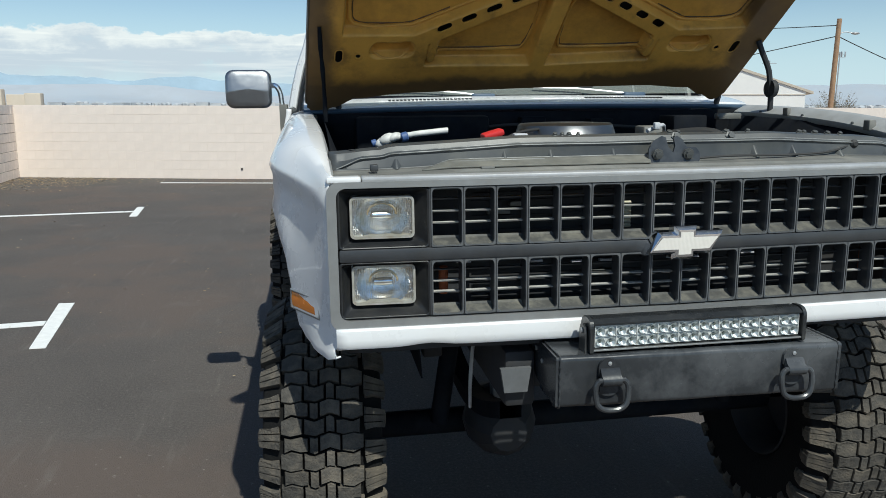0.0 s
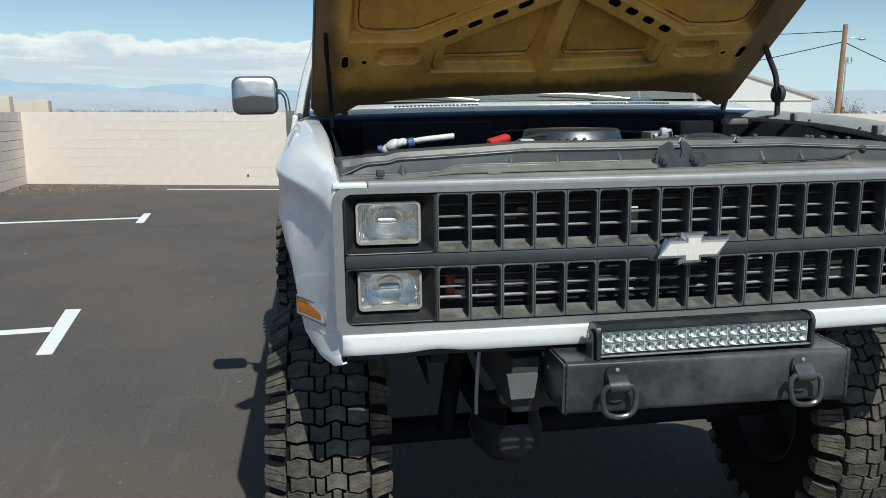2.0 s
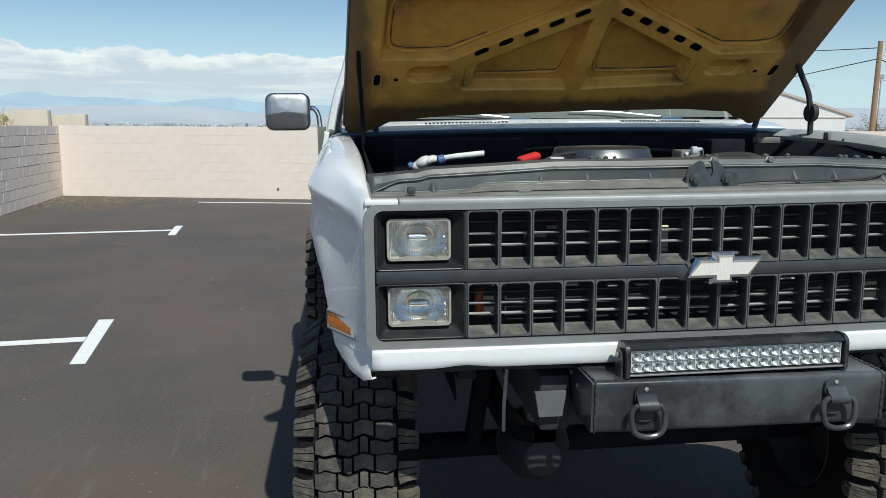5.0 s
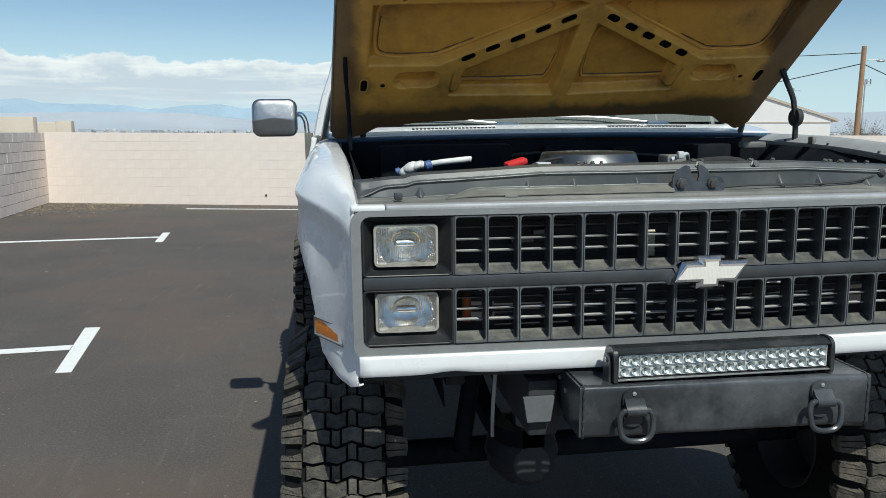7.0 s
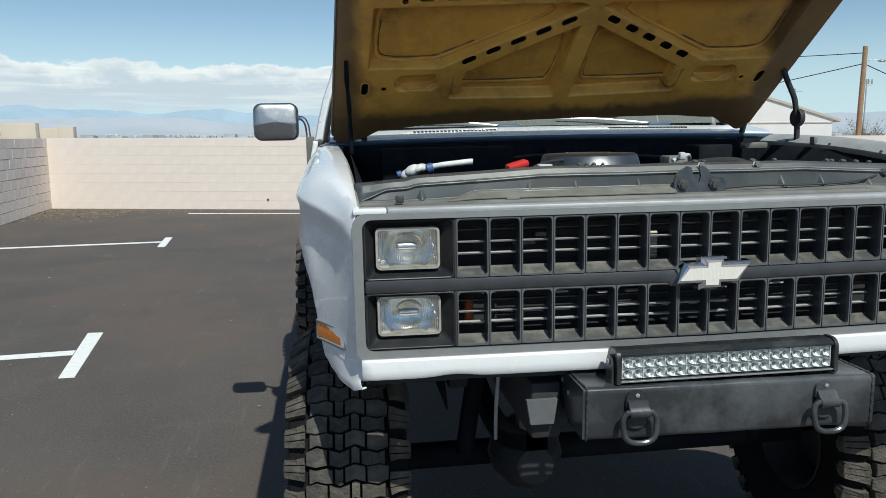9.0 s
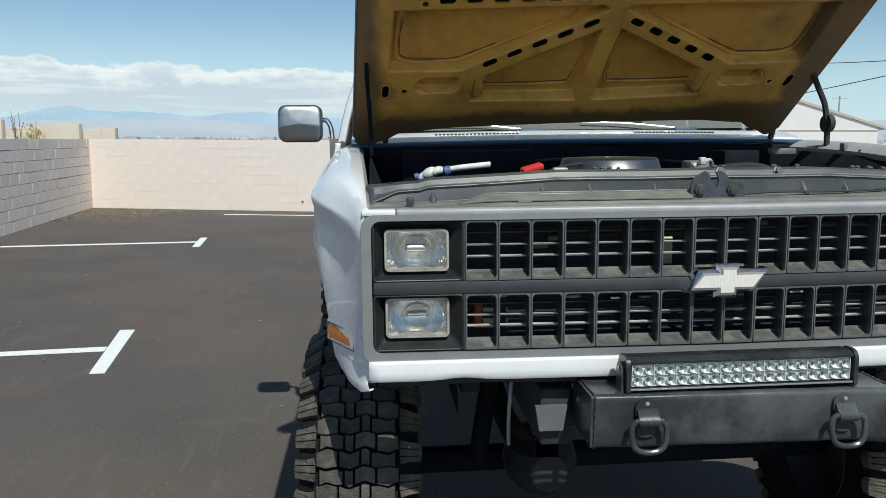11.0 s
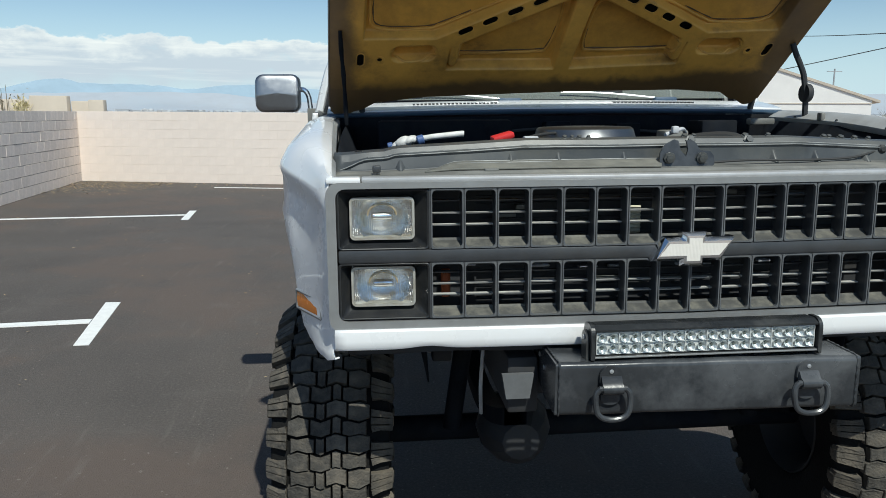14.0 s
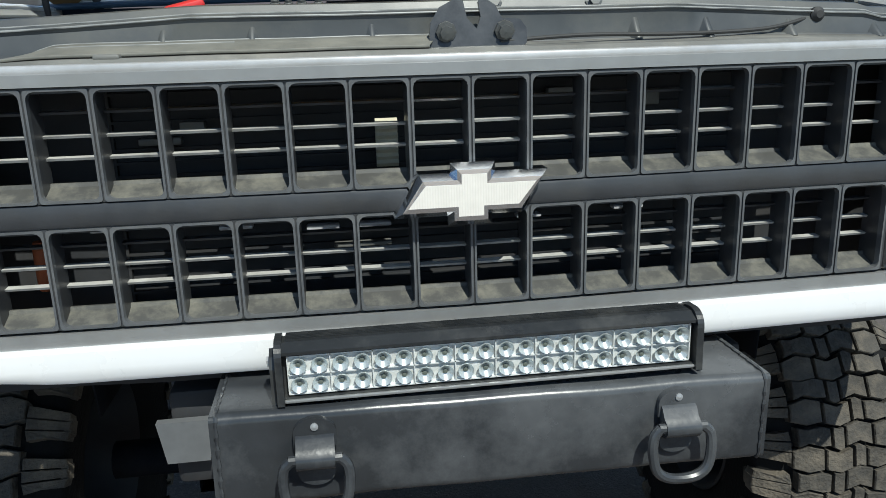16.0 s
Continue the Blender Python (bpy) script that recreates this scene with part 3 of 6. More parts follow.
# ---- the truck ----
LEAN_DEG = -0.88
truck = thing("lifted_truck", "white lifted off-road truck with its hood raised and large mud tyres", "truck")
truck.matrix_world = pose(0.019, 0, 0, 0, LEAN_DEG, 0)
GB, GT, M0, M1 = 1.069, 1.381, 1.205, 1.238   # grille opening, middle bar
PITCH, HALF = 0.079, 0.632


def nose(bm):
    """Draws the front out to a shallow point at the middle, as the grille is bowed in plan."""
    bmesh.ops.bisect_plane(bm, geom=bm.verts[:] + bm.edges[:] + bm.faces[:], dist=1e-6, plane_co=(0, 0, 0), plane_no=(1, 0, 0))
    for v in bm.verts:
        v.co.y -= 0.0235 * max(0.0, 1 - abs(v.co.x) / 0.87)
    return bm


def fender(s):
    """The front wing on side s (-1 or 1): narrow top, sharp shoulder crease, wheel arch."""
    rows = []
    ys = [0.0, 0.004, 0.012, 0.03, 0.06, 0.09, 0.12, 0.15, 0.18, 0.2, 0.213, 0.225, 0.235, 0.245, 0.255, 0.265, 0.28, 0.30, 0.325, 0.35, 0.38, 0.41, 0.44, 0.5, 0.58, 0.66, 0.74, 0.82, 0.9, 0.98, 1.06, 1.14, 1.22, 1.30, 1.38, 1.46, 1.50]
    for i, y in enumerate(ys):
        xo = curve(y, (-0.1, 0.868), (0.42, 1.022), (0.43, 1.022), (1.5, 1.024))
        xi = 0.862 + 0.034 * min(1, y / 1.0)
        zt = 1.408 + 0.145 * (1 - math.exp(-y / 0.42))
        zc = 1.356 + 0.085 * (1 - math.exp(-y / 0.28))
        zb = curve(y, (0.0, 0.972), (0.03, 0.962), (0.1, 0.962), (0.17, 0.976), (0.215, 1.002), (0.235, 1.06), (0.25, 1.115), (0.27, 1.165), (0.30, 1.20), (0.36, 1.245), (0.46, 1.285), (0.6, 1.31), (0.8, 1.322), (1.0, 1.28), (1.2, 1.16), (1.36, 1.02), (1.5, 0.94))
        pinch = 0.010 * max(0, 1 - y / 0.02)
        dent = 0.012 * math.exp(-((y - 0.2) / 0.10) ** 2)
        tuck = 0.006 + 0.022 * max(0, 1 - y / 0.26)
        low = curve(y, (0.10, 0.004), (0.20, tuck))
        pts = [(xi, zt - 0.03), (xi, zt - 0.004), (xi + 0.006, zt), (lerp(xi, xo, 0.35), zt + 0.003), (lerp(xi, xo, 0.62), zt - 0.008), (lerp(xi, xo, 0.84) - dent, lerp(zt, zc, 0.45)), (xo - 0.004, zc + 0.008), (xo, zc - 0.006),
               (xo - 0.008 - dent * 0.5, zc - 0.03), (xo - 0.008 - dent, zc - 0.07), (xo - 0.010, lerp(zc - 0.07, zb, 0.3)), (xo - tuck * 0.5, lerp(zc - 0.07, zb, 0.6)), (xo - tuck, lerp(zc - 0.07, zb, 0.85)), (xo - low, zb + 0.02), (xo - low - 0.003, zb), (xo - low - 0.014, zb + 0.004)]
        rows.append([(s * (x - pinch if k > 2 else x), y, z) for k, (x, z) in enumerate(pts)])
    bm = bmesh.new()
    loft(bm, rows)
    return part("fender", bm, WHITE, truck, "white front fender with a creased shoulder", smooth=50, solid=0.004)


for side in (-1, 1):
    fender(side)

# bright surround of the grille and headlights
bm = bmesh.new()
frame_loop(bm, rounded(-0.876, 0.876, 1.041, 1.398, 0.03), rounded(-0.853, 0.853, GB - 0.004, GT + 0.002, 0.022), -0.007, 0.03)
part("grille_surround", nose(bm), TRIM, truck, "dulled bright metal surround", smooth=30)
bm = bmesh.new()
box(bm, -0.792, 0.792, -0.006, 0.040, 1.396, 1.409, 0.004)
part("header_rail", nose(bm), RAIL, truck, "dull aluminium rail above the grille")
for a, b in ((-0.874, -0.794), (0.794, 0.874)):
    bm = bmesh.new()
    box(bm, a, b, -0.0065, 0.042, 1.3955, 1.4095, 0.004)
    part("header_end", nose(bm), WHITE, truck, "white end of the header rail")

# white valance below
bm = bmesh.new()
prof = [(0.010, 1.046), (-0.011, 1.045), (-0.0145, 1.041), (-0.0152, 1.030), (-0.0152, 1.018), (-0.0145, 1.004), (-0.010, 0.997), (0.03, 0.992), (0.035, 1.0)]
loft(bm, [[(x, y, z + (0.007 * math.exp(-((x + 0.64) / 0.05) ** 2) if k in (5, 6, 7) else 0)) for k, (y, z) in enumerate(prof)] for x in [-0.864 + 1.728 * i / 60 for i in range(61)]])
part("valance", nose(bm), WHITE, truck, "white valance panel with a bent lower lip", solid=0.003)
bm = bmesh.new()
loft(bm, [[(x, 0.012, 1.01), (x, 0.022, 0.978 + 0.002 * math.sin(x * 19)), (x, 0.07, 0.985)] for x in [-0.835 + 1.67 * i / 50 for i in range(51)]])
part("splash_panel", nose(bm), DARK, truck, solid=0.003)

# grille
bm = bmesh.new()
box(bm, -0.851, 0.851, -0.004, 0.05, M0, M1, 0.006)
part("grille_bar", nose(bm), BLACK, truck, "black horizontal middle bar")
for z0, z1 in ((M1, GT), (GB, M0)):
    for k in range(-8, 9):
        bm = bmesh.new()
        x = PITCH * k
        prism(bm, [(x - 0.0036, -0.002), (x + 0.0036, -0.002), (x + 0.005, 0.042), (x - 0.005, 0.042)], Matrix.Translation((0, 0, z0)), z1 - z0)
        part("grille_upright", nose(bm), BLACK, truck, smooth=0)
    for k in range(-8, 8):
        bm = bmesh.new()
        x = PITCH * k
        frame_loop(bm, rounded(x + 0.0012, x + PITCH - 0.0012, z0 + 0.0005, z1 - 0.0005, 0.004, 3), rounded(x + 0.0040, x + PITCH - 0.0040, z0 + 0.0032, z1 - 0.0032, 0.010, 3), -0.0045, 0.006)
        part("grille_cell", nose(bm), RIM, truck, smooth=30)
    for f in (0.37, 0.57, 0.78):
        bm = bmesh.new()
        z = lerp(z0, z1, f)
        prism(bm, [(0.032, z - 0.0026), (0.030, z + 0.0008), (0.042, z + 0.0020), (0.042, z - 0.0012)], Matrix(((0, 0, 1, -HALF), (1, 0, 0, 0), (0, 1, 0, 0), (0, 0, 0, 1))), 2 * HALF)
        # lower two slats take the sunlit colour, the top one stays black
        part("grille_slat", nose(bm), LIT_SLAT if f < 0.7 else BLACK, truck, "thin slat, the lower two coloured as sunlit", smooth=0)
    bm = bmesh.new()
    prism(bm, [(0.004, z0), (0.004, z0 + 0.003), (0.030, z0 + 0.016), (0.032, z0 + 0.021), (0.036, z0 + 0.021), (0.036, z0)], Matrix(((0, 0, 1, -HALF), (1, 0, 0, 0), (0, 1, 0, 0), (0, 0, 0, 1))), 2 * HALF)
    part("grille_ledge", nose(bm), DUSTY, truck, "dusty sloping ledge of the grille", smooth=0)
    bm = bmesh.new()
    box(bm, -HALF, HALF, 0.0, 0.05, z1 - 0.006, z1 + 0.001)
    part("grille_rim", nose(bm), BLACK, truck, smooth=0)


def headlight(x0, x1, z0, z1, bx0, bx1, bz0, bz1):
    """A rectangular sealed beam in its black bezel pocket."""
    bm = bmesh.new()
    rows = []
    for out, y in ((0.0, -0.001), (0.003, -0.003), (0.006, -0.002), (0.008, 0.004)):
        rows.append([(x, y, z) for x, z in rounded(bx0 + out, bx1 - out, bz0 + out * 0.6, bz1 - out * 0.6, 0.008)])
    rows.append([(x, 0.026, z) for x, z in rounded(x0 - 0.011, x1 + 0.011, z0 - 0.009, z1 + 0.009, 0.012)])
    rows.append([(x, 0.030, z) for x, z in rounded(x0 - 0.006, x1 + 0.006, z0 - 0.006, z1 + 0.006, 0.012)])
    loft(bm, rows, wrap=True)
    bez = part("headlight_bezel", nose(bm), BEZEL, truck, "black headlight bezel", smooth=40)
    bm = bmesh.new()
    frame_loop(bm, rounded(x0 - 0.0040, x1 + 0.0040, z0 - 0.0040, z1 + 0.0040, 0.012), rounded(x0 + 0.0015, x1 - 0.0015, z0 + 0.0015, z1 - 0.0015, 0.009), 0.012, 0.05)
    part("retaining_ring", nose(bm), RING, bez, "dull pale retaining ring")
    cx, cz, w, h = (x0 + x1) / 2, (z0 + z1) / 2, (x1 - x0) / 2, (z1 - z0) / 2
    bm = bmesh.new()
    rows = []
    for j in range(25):
        v = -1 + 2 * j / 24
        rows.append([(cx + w * u, 0.022 + 0.016 * (1 - u * u) + 0.040 * math.sqrt(max(0, 1 - (u * w / 0.062) ** 2 - (v * h / 0.056) ** 2)), cz + h * v) for u in [-1 + i / 20 for i in range(41)]])
    loft(bm, rows)
    part("reflector", nose(bm), REFLECTOR, bez)
    bm = bmesh.new()
    lathe(bm, [(0.004, -0.026), (0.0095, -0.022), (0.011, 0.0), (0.0095, 0.022), (0.004, 0.026)], Matrix.Translation((cx, 0.046, cz + 0.002)) @ pose(0, 0, 0, 0, 90, 0), 16)
    part("bulb_shield", nose(bm), REFLECTOR, bez, "pale bulb capsule")
    # brown arc modelled in place of a reflection behind the lens
    bm = bmesh.new()
    arch = [(cx + 0.034 * math.cos(radians(180 - 9 * k)), 0.026, cz + 0.006 + 0.028 * math.sin(radians(180 - 9 * k))) for k in range(21)]
    tube(bm, arch, lambda t: 0.0020 + 0.0016 * math.sin(math.pi * t), 8)
    part("reflection_arc", nose(bm), ARC_TINT, bez, "brown arc drawn for a reflection in the lens")
    # pressed glass: three bands of upright flutes and a faint centre bull
    bm = bmesh.new()
    n = 66
    rows = []
    for j in range(25):
        v = -1 + 2 * j / 24
        row = []
        for i in range(n + 1):
            u = -1 + 2 * i / n
            flute_depth = (0.0011 if abs(v) > 0.42 else 0.0005 if abs(u) < 0.45 else 0.0014) * (i % 2)
            row.append((cx + w * u, 0.012 - 0.004 * (1 - u * u) * (1 - v * v) - flute_depth - (0.0012 if j in (7, 17) else 0), cz + h * v))
        rows.append(row)
    loft(bm, rows)
    lens = part("lens", nose(bm), LENS, bez, "ribbed clear glass lens", smooth=60)
    lens.visible_shadow = False
    return bez


for side in (-1, 1):
    a, b = sorted((side * 0.818, side * 0.673))
    c, d = sorted((side * 0.852, side * 0.634))
    headlight(a, b, 1.264, 1.357, c, d, M1, GT)
    headlight(a, b, 1.102, 1.191, c, d, GB, M0)

# bow-shaped badge
def bow(k):
    h = 0.5 * k
    pts = [(-0.100 - 1.4 * h, -0.021 - h), (-0.027 - h, -0.021 - h), (-0.027 - h, -0.034 - h), (0.022 + h, -0.034 - h), (0.022 + h, -0.021 - h), (0.070 + 0.6 * h, -0.021 - h)]
    return pts + [(-x, -z) for x, z in pts]


BADGE_AT = (-0.006, -0.040, 1.230)
bm = bmesh.new()
rows = [[(BADGE_AT[0] + 0.93 * x, BADGE_AT[1] + y, BADGE_AT[2] + z) for x, z in bow(k)] for k, y in ((0.015, 0.018), (0.015, -0.009), (-0.001, -0.021), (-0.017, -0.0214))]
bm.faces.new(loft(bm, rows, wrap=True)[-1])
badge = part("badge", bm, CHROME, truck, "chrome-edged bow-shaped badge", smooth=0)
bm = bmesh.new()
prism(bm, [(0.93 * x, z) for x, z in bow(-0.013)], Matrix.Translation((BADGE_AT[0], BADGE_AT[1] - 0.0224, BADGE_AT[2])) @ FRONT, 0.010)
part("badge_face", bm, BADGE, badge, "pale gold fluted face", smooth=0)

# dark backing behind the grille: condenser and radiator
bm = bmesh.new()
box(bm, -0.50, 0.50, 0.17, 0.23, 0.98, 1.40)
part("radiator", bm, DARK, truck, smooth=0)
for k in range(20):
    bm = bmesh.new()
    box(bm, -0.50, 0.50, 0.160, 0.169, 1.0 + 0.02 * k, 1.004 + 0.02 * k)
    part("radiator_tube", bm, DARK, truck, smooth=0)
bm = bmesh.new()
box(bm, -0.86, -0.50, 0.16, 0.175, 0.96, 1.40)
part("radiator_support", bm, DARK, truck, smooth=0)
bm = bmesh.new()
box(bm, 0.50, 0.86, 0.16, 0.175, 0.96, 1.40)
part("radiator_support", bm, DARK, truck, smooth=0)
for side in (-1, 1):
    bm = bmesh.new()
    lathe(bm, [(0.010, -0.035), (0.012, -0.03), (0.012, 0.03), (0.010, 0.035)], Matrix.Translation((side * 0.590, 0.07, 1.138)), 12)
    part("amber_reflector", bm, RUST, truck, "rusty orange bracket behind the grille")
bm = bmesh.new()
prism(bm, [(0.085 if k % 2 else 0.090, 1.250 + 0.005 * k) for k in range(15)] + [(0.096, 1.320), (0.096, 1.250)], Matrix(((0, 0, 1, -0.120), (1, 0, 0, 0), (0, 1, 0, 0), (0, 0, 0, 1))), 0.032)
part("condenser_fitting", bm, CREAM, truck, "pale ribbed fitting behind the grille", smooth=0)
for x, z, w, h in ((-0.46, 1.19, 0.05, 0.010), (-0.38, 1.192, 0.04, 0.010), (-0.30, 1.195, 0.035, 0.009), (-0.23, 1.15, 0.05, 0.007), (-0.15, 1.15, 0.05, 0.007), (-0.19, 1.12, 0.09, 0.006), (0.15, 1.34, 0.04, 0.012), (0.30, 1.32, 0.03, 0.02), (0.36, 1.19, 0.05, 0.010), (0.43, 1.185, 0.03, 0.014), (-0.40, 1.31, 0.035, 0.012), (-0.46, 1.29, 0.06, 0.01), (-0.56, 1.183, 0.05, 0.008), (-0.545, 1.165, 0.04, 0.006), (-0.22, 1.184, 0.03, 0.010), (-0.12, 1.182, 0.04, 0.008), (0.02, 1.178, 0.03, 0.008), (0.23, 1.18, 0.012, 0.018), (0.26, 1.155, 0.05, 0.006), (0.50, 1.182, 0.035, 0.010), (-0.36, 1.158, 0.05, 0.006), (0.10, 1.150, 0.04, 0.005)):
    bm = bmesh.new()
    box(bm, x, x + w, 0.135, 0.155, z, z + h, 0.002)
    part("condenser_bracket", bm, PALE if 1.14 < z < 1.2 else SHELF, truck, "dusty bracket behind the grille")

# core support panel above the grille
def core_z(x):
    a = abs(x + 0.01)
    return 1.484 - 0.016 * min(1, max(0, (a - 0.36) / 0.33)) - 0.008 * curve(a, (0.69, 0.0), (0.725, 1.0)) - 0.007 * curve(a, (0.725, 0.0), (0.84, 1.0)) + 0.0004 * math.sin(x * 17 + 1)


def ridge_z(x):
    """The pressed edge at the head of the panel's face, running down to the shelf at both ends."""
    a = abs(x + 0.01)
    return lerp(core_z(x) - 0.018, shelf_z(x) + 0.007, min(1, max(0, (a - 0.780) / 0.055)))


def core_rows(y0z0):
    return [[(x, y, f(x)) for y, f in y0z0] for x in [-0.862 + 1.724 * i / 80 for i in range(81)]]


def shelf_z(x):
    return 1.416 - 0.008 * curve(abs(x), (0.5, 0), (0.8, 1)) + 0.0003 * math.sin(x * 31)


bm = bmesh.new()
loft(bm, core_rows([(0.030, lambda x: 1.404), (0.070, lambda x: 1.407), (0.078, lambda x: shelf_z(x) - 0.003), (0.130, shelf_z), (0.140, lambda x: shelf_z(x) + 0.004)]))
part("core_shelf", bm, SHELF, truck, "dusty olive-grey steel shelf behind the grille", smooth=30, solid=0.003)
bm = bmesh.new()
loft(bm, core_rows([(0.140, lambda x: shelf_z(x) + 0.002), (0.148, lambda x: shelf_z(x) + 0.007), (0.152, lambda x: shelf_z(x) + 0.004), (0.160, lambda x: ridge_z(x) - 0.006), (0.158, ridge_z), (0.168, lambda x: ridge_z(x) + 0.005), (0.180, lambda x: max(ridge_z(x) + 0.004, core_z(x) - 0.020)), (0.186, lambda x: core_z(x) - 0.002), (0.196, core_z), (0.250, lambda x: core_z(x) + 0.002), (0.256, lambda x: core_z(x) - 0.03)]))
core = part("core_support", bm, PRIMER, truck, "dark grey steel panel above the radiator", smooth=30, solid=0.003)
for x in (-0.694, -0.411, -0.287, -0.114, 0.293, 0.410, 0.55, 0.70):
    zt, zs = core_z(x), shelf_z(x)
    bm = bmesh.new()
    foot = [bm.verts.new((x + dx, y, z)) for dx, y, z in ((-0.016, 0.152, zs + 0.004), (-0.004, 0.131, zs + 0.003), (0.004, 0.131, zs + 0.003), (0.016, 0.152, zs + 0.004), (0.003, 0.163, zt - 0.024), (-0.003, 0.163, zt - 0.024))]
    for loop in ((0, 1, 5), (1, 2, 4, 5), (2, 3, 4), (0, 5, 4, 3), (0, 3, 2, 1)):
        bm.faces.new([foot[k] for k in loop])
    bmesh.ops.bevel(bm, geom=bm.edges[:], offset=0.0012, segments=1, affect="EDGES")
    part("gusset", bm, PRIMER, core, smooth=40)
for x, r in ((-0.255, 0.006), (-0.235, 0.005), (-0.215, 0.006), (-0.19, 0.005), (0.075, 0.008), (0.10, 0.006), (0.245, 0.008), (0.31, 0.006), (0.47, 0.007), (0.485, 0.006), (0.52, 0.008), (0.56, 0.007), (0.60, 0.006)):
    bm = bmesh.new()
    lathe(bm, [(r * 1.3, 0.0), (r * 1.3, 0.002), (r, 0.003), (r, 0.007), (r * 0.7, 0.008), (0.0003, 0.008)], Matrix.Translation((x, 0.222, core_z(x) + 0.003)) @ pose(0, 0, 0, 25, 0, 0), 8)
    part("bolt", bm, PRIMER, core, "dusty bolt head")
for x in (0.235, 0.075):
    bm = bmesh.new()
    lathe(bm, [(0.014, 0.0), (0.014, 0.004), (0.009, 0.005), (0.009, 0.012)], Matrix.Translation((x, 0.184, core_z(x) - 0.006)) @ pose(0, 0, 0, 70, 0, 0), 6)
    part("bolt", bm, PRIMER, core, smooth=0)
bm = bmesh.new()
box(bm, -0.765, -0.745, 0.085, 0.105, 1.413, 1.430, 0.003)
part("clip", bm, BLACK, core)
bm = bmesh.new()
box(bm, -0.49, -0.455, 0.075, 0.095, 1.412, 1.420, 0.003)
part("clip", bm, SHELF, core)
# dusty doubler plate lying on the shelf
bm = bmesh.new()
xs = [-0.64 + 0.60 * i / 30 for i in range(31)]
def plate_z(x, y):
    rise = curve(x, (-0.64, 0.0), (-0.575, 1.0))
    return shelf_z(x) + 0.002 + 0.001 * rise + 0.24 * (y - 0.085) * rise
loft(bm, [[(x + 0.35 * (y - 0.08), y, plate_z(x, y) + d) for y, d in ((0.088, -0.003), (0.089, 0.0), (0.110, 0.0), (0.130, 0.0), (0.150, 0.001))] for x in xs])
part("doubler_plate", bm, DUSTPLATE, core, "dusty olive plate on the shelf", solid=0.002)
# thin beads, the highlight along each edge put into their colour
for path in ([(x, 0.1555, ridge_z(x) + 0.0005) for x in [-0.846 + 1.68 * i / 110 for i in range(111)]],
             [(x, 0.166, ridge_z(x) + 0.0055) for x in [-0.775 + 1.54 * i / 100 for i in range(101)]],
             [(x + 0.35 * 0.066, 0.146, plate_z(x, 0.146) + 0.001) for x in xs],
             [(x + 0.35 * 0.050 + 0.012, 0.132, plate_z(x, 0.132) + 0.0005) for x in xs[2:16]]):
    bm = bmesh.new()
    tube(bm, [Vector(p) for p in path], 0.0017, 6)
    part("pressed_bead", bm, EDGE_GLINT, core, "pressed edge coloured lighter for its highlight", smooth=60)
bm = bmesh.new()
lathe(bm, [(0.010, 0.0), (0.010, 0.002), (0.0075, 0.002), (0.007, -0.004), (0.0, -0.004)], Matrix.Translation((-0.800, 0.222, core_z(-0.80) + 0.003)), 16)
part("drain_hole", bm, CABLE, core, "dark hole in the panel")

# hood latch
bm = bmesh.new()
outline = [(-0.080, 0.0), (-0.064, 0.012), (-0.060, 0.046), (-0.048, 0.066), (-0.026, 0.078), (-0.016, 0.074), (-0.012, 0.050), (0.0, 0.036), (0.006, 0.052), (0.004, 0.074), (0.012, 0.078), (0.026, 0.068), (0.034, 0.050), (0.058, 0.048), (0.066, 0.036), (0.066, 0.016), (0.052, 0.0)]
prism(bm, [(1.12 * x, 1.06 * z) for x, z in outline], Matrix.Translation((0.036, 0.104, 1.404)) @ pose(0, 0, 0, -14, 0, 0) @ FRONT, 0.008)
latch = part("hood_latch", bm, SATIN, truck, "black steel hood latch plate")
for x in (-0.036, 0.050):
    bm = bmesh.new()
    lathe(bm, [(0.015, 0.0), (0.015, 0.005), (0.010, 0.006), (0.010, 0.013), (0.0, 0.014)], Matrix.Translation((0.026 + x, 0.110, 1.438)) @ pose(0, 0, 0, 104, 0, 0), 8)
    part("bolt", bm, PRIMER, latch, "dusty bolt and washer", smooth=0)
bm = bmesh.new()
tube(bm, bend([(0.07, 0.11, 1.422), (0.2, 0.12, 1.428), (0.36, 0.13, 1.426), (0.5, 0.14, 1.43), (0.58, 0.16, 1.444), (0.60, 0.172, 1.45)]), 0.003, 8)
part("release_cable", bm, CABLE, truck)
bm = bmesh.new()
lathe(bm, [(0.012, 0), (0.012, 0.006), (0.006, 0.012)], Matrix.Translation((0.60, 0.162, 1.45)) @ pose(0, 0, 0, 90, 0, 0), 14)
part("grommet", bm, CABLE, truck)

# ---- raised hood ----
HOOD = pose(0.004, 1.3, 1.6) @ Matrix(((1, 0, 0, 0), (0, -0.7071, 0.7071, 0), (0, 0.7071, 0.7071, 0), (0, 0, 0, 1)))  # x across, y up the slope, z outwards
HLEN, HW = 1.26, 0.908


def seg_dist(px, py, ax, ay, bx, by):
    dx, dy = bx - ax, by - ay
    t = max(0, min(1, ((px - ax) * dx + (py - ay) * dy) / (dx * dx + dy * dy)))
    return math.hypot(px - ax - t * dx, py - ay - t * dy)


def step(d, w, soft):
    t = max(0, min(1, (w + soft - d) / soft))
    return t * t * (3 - 2 * t)


SLOTS = [(sx * 0.795, 0.250, 90) for sx in (-1, 1)] + [(sx * (0.145 + 0.0925 * k), 0.632, 0) for k in range(6) for sx in (-1, 1)] + [(sx * (0.082 + 0.083 * k), 0.525 - 0.0395 * k, -sx * 26) for k in range(5) for sx in (-1, 1)]
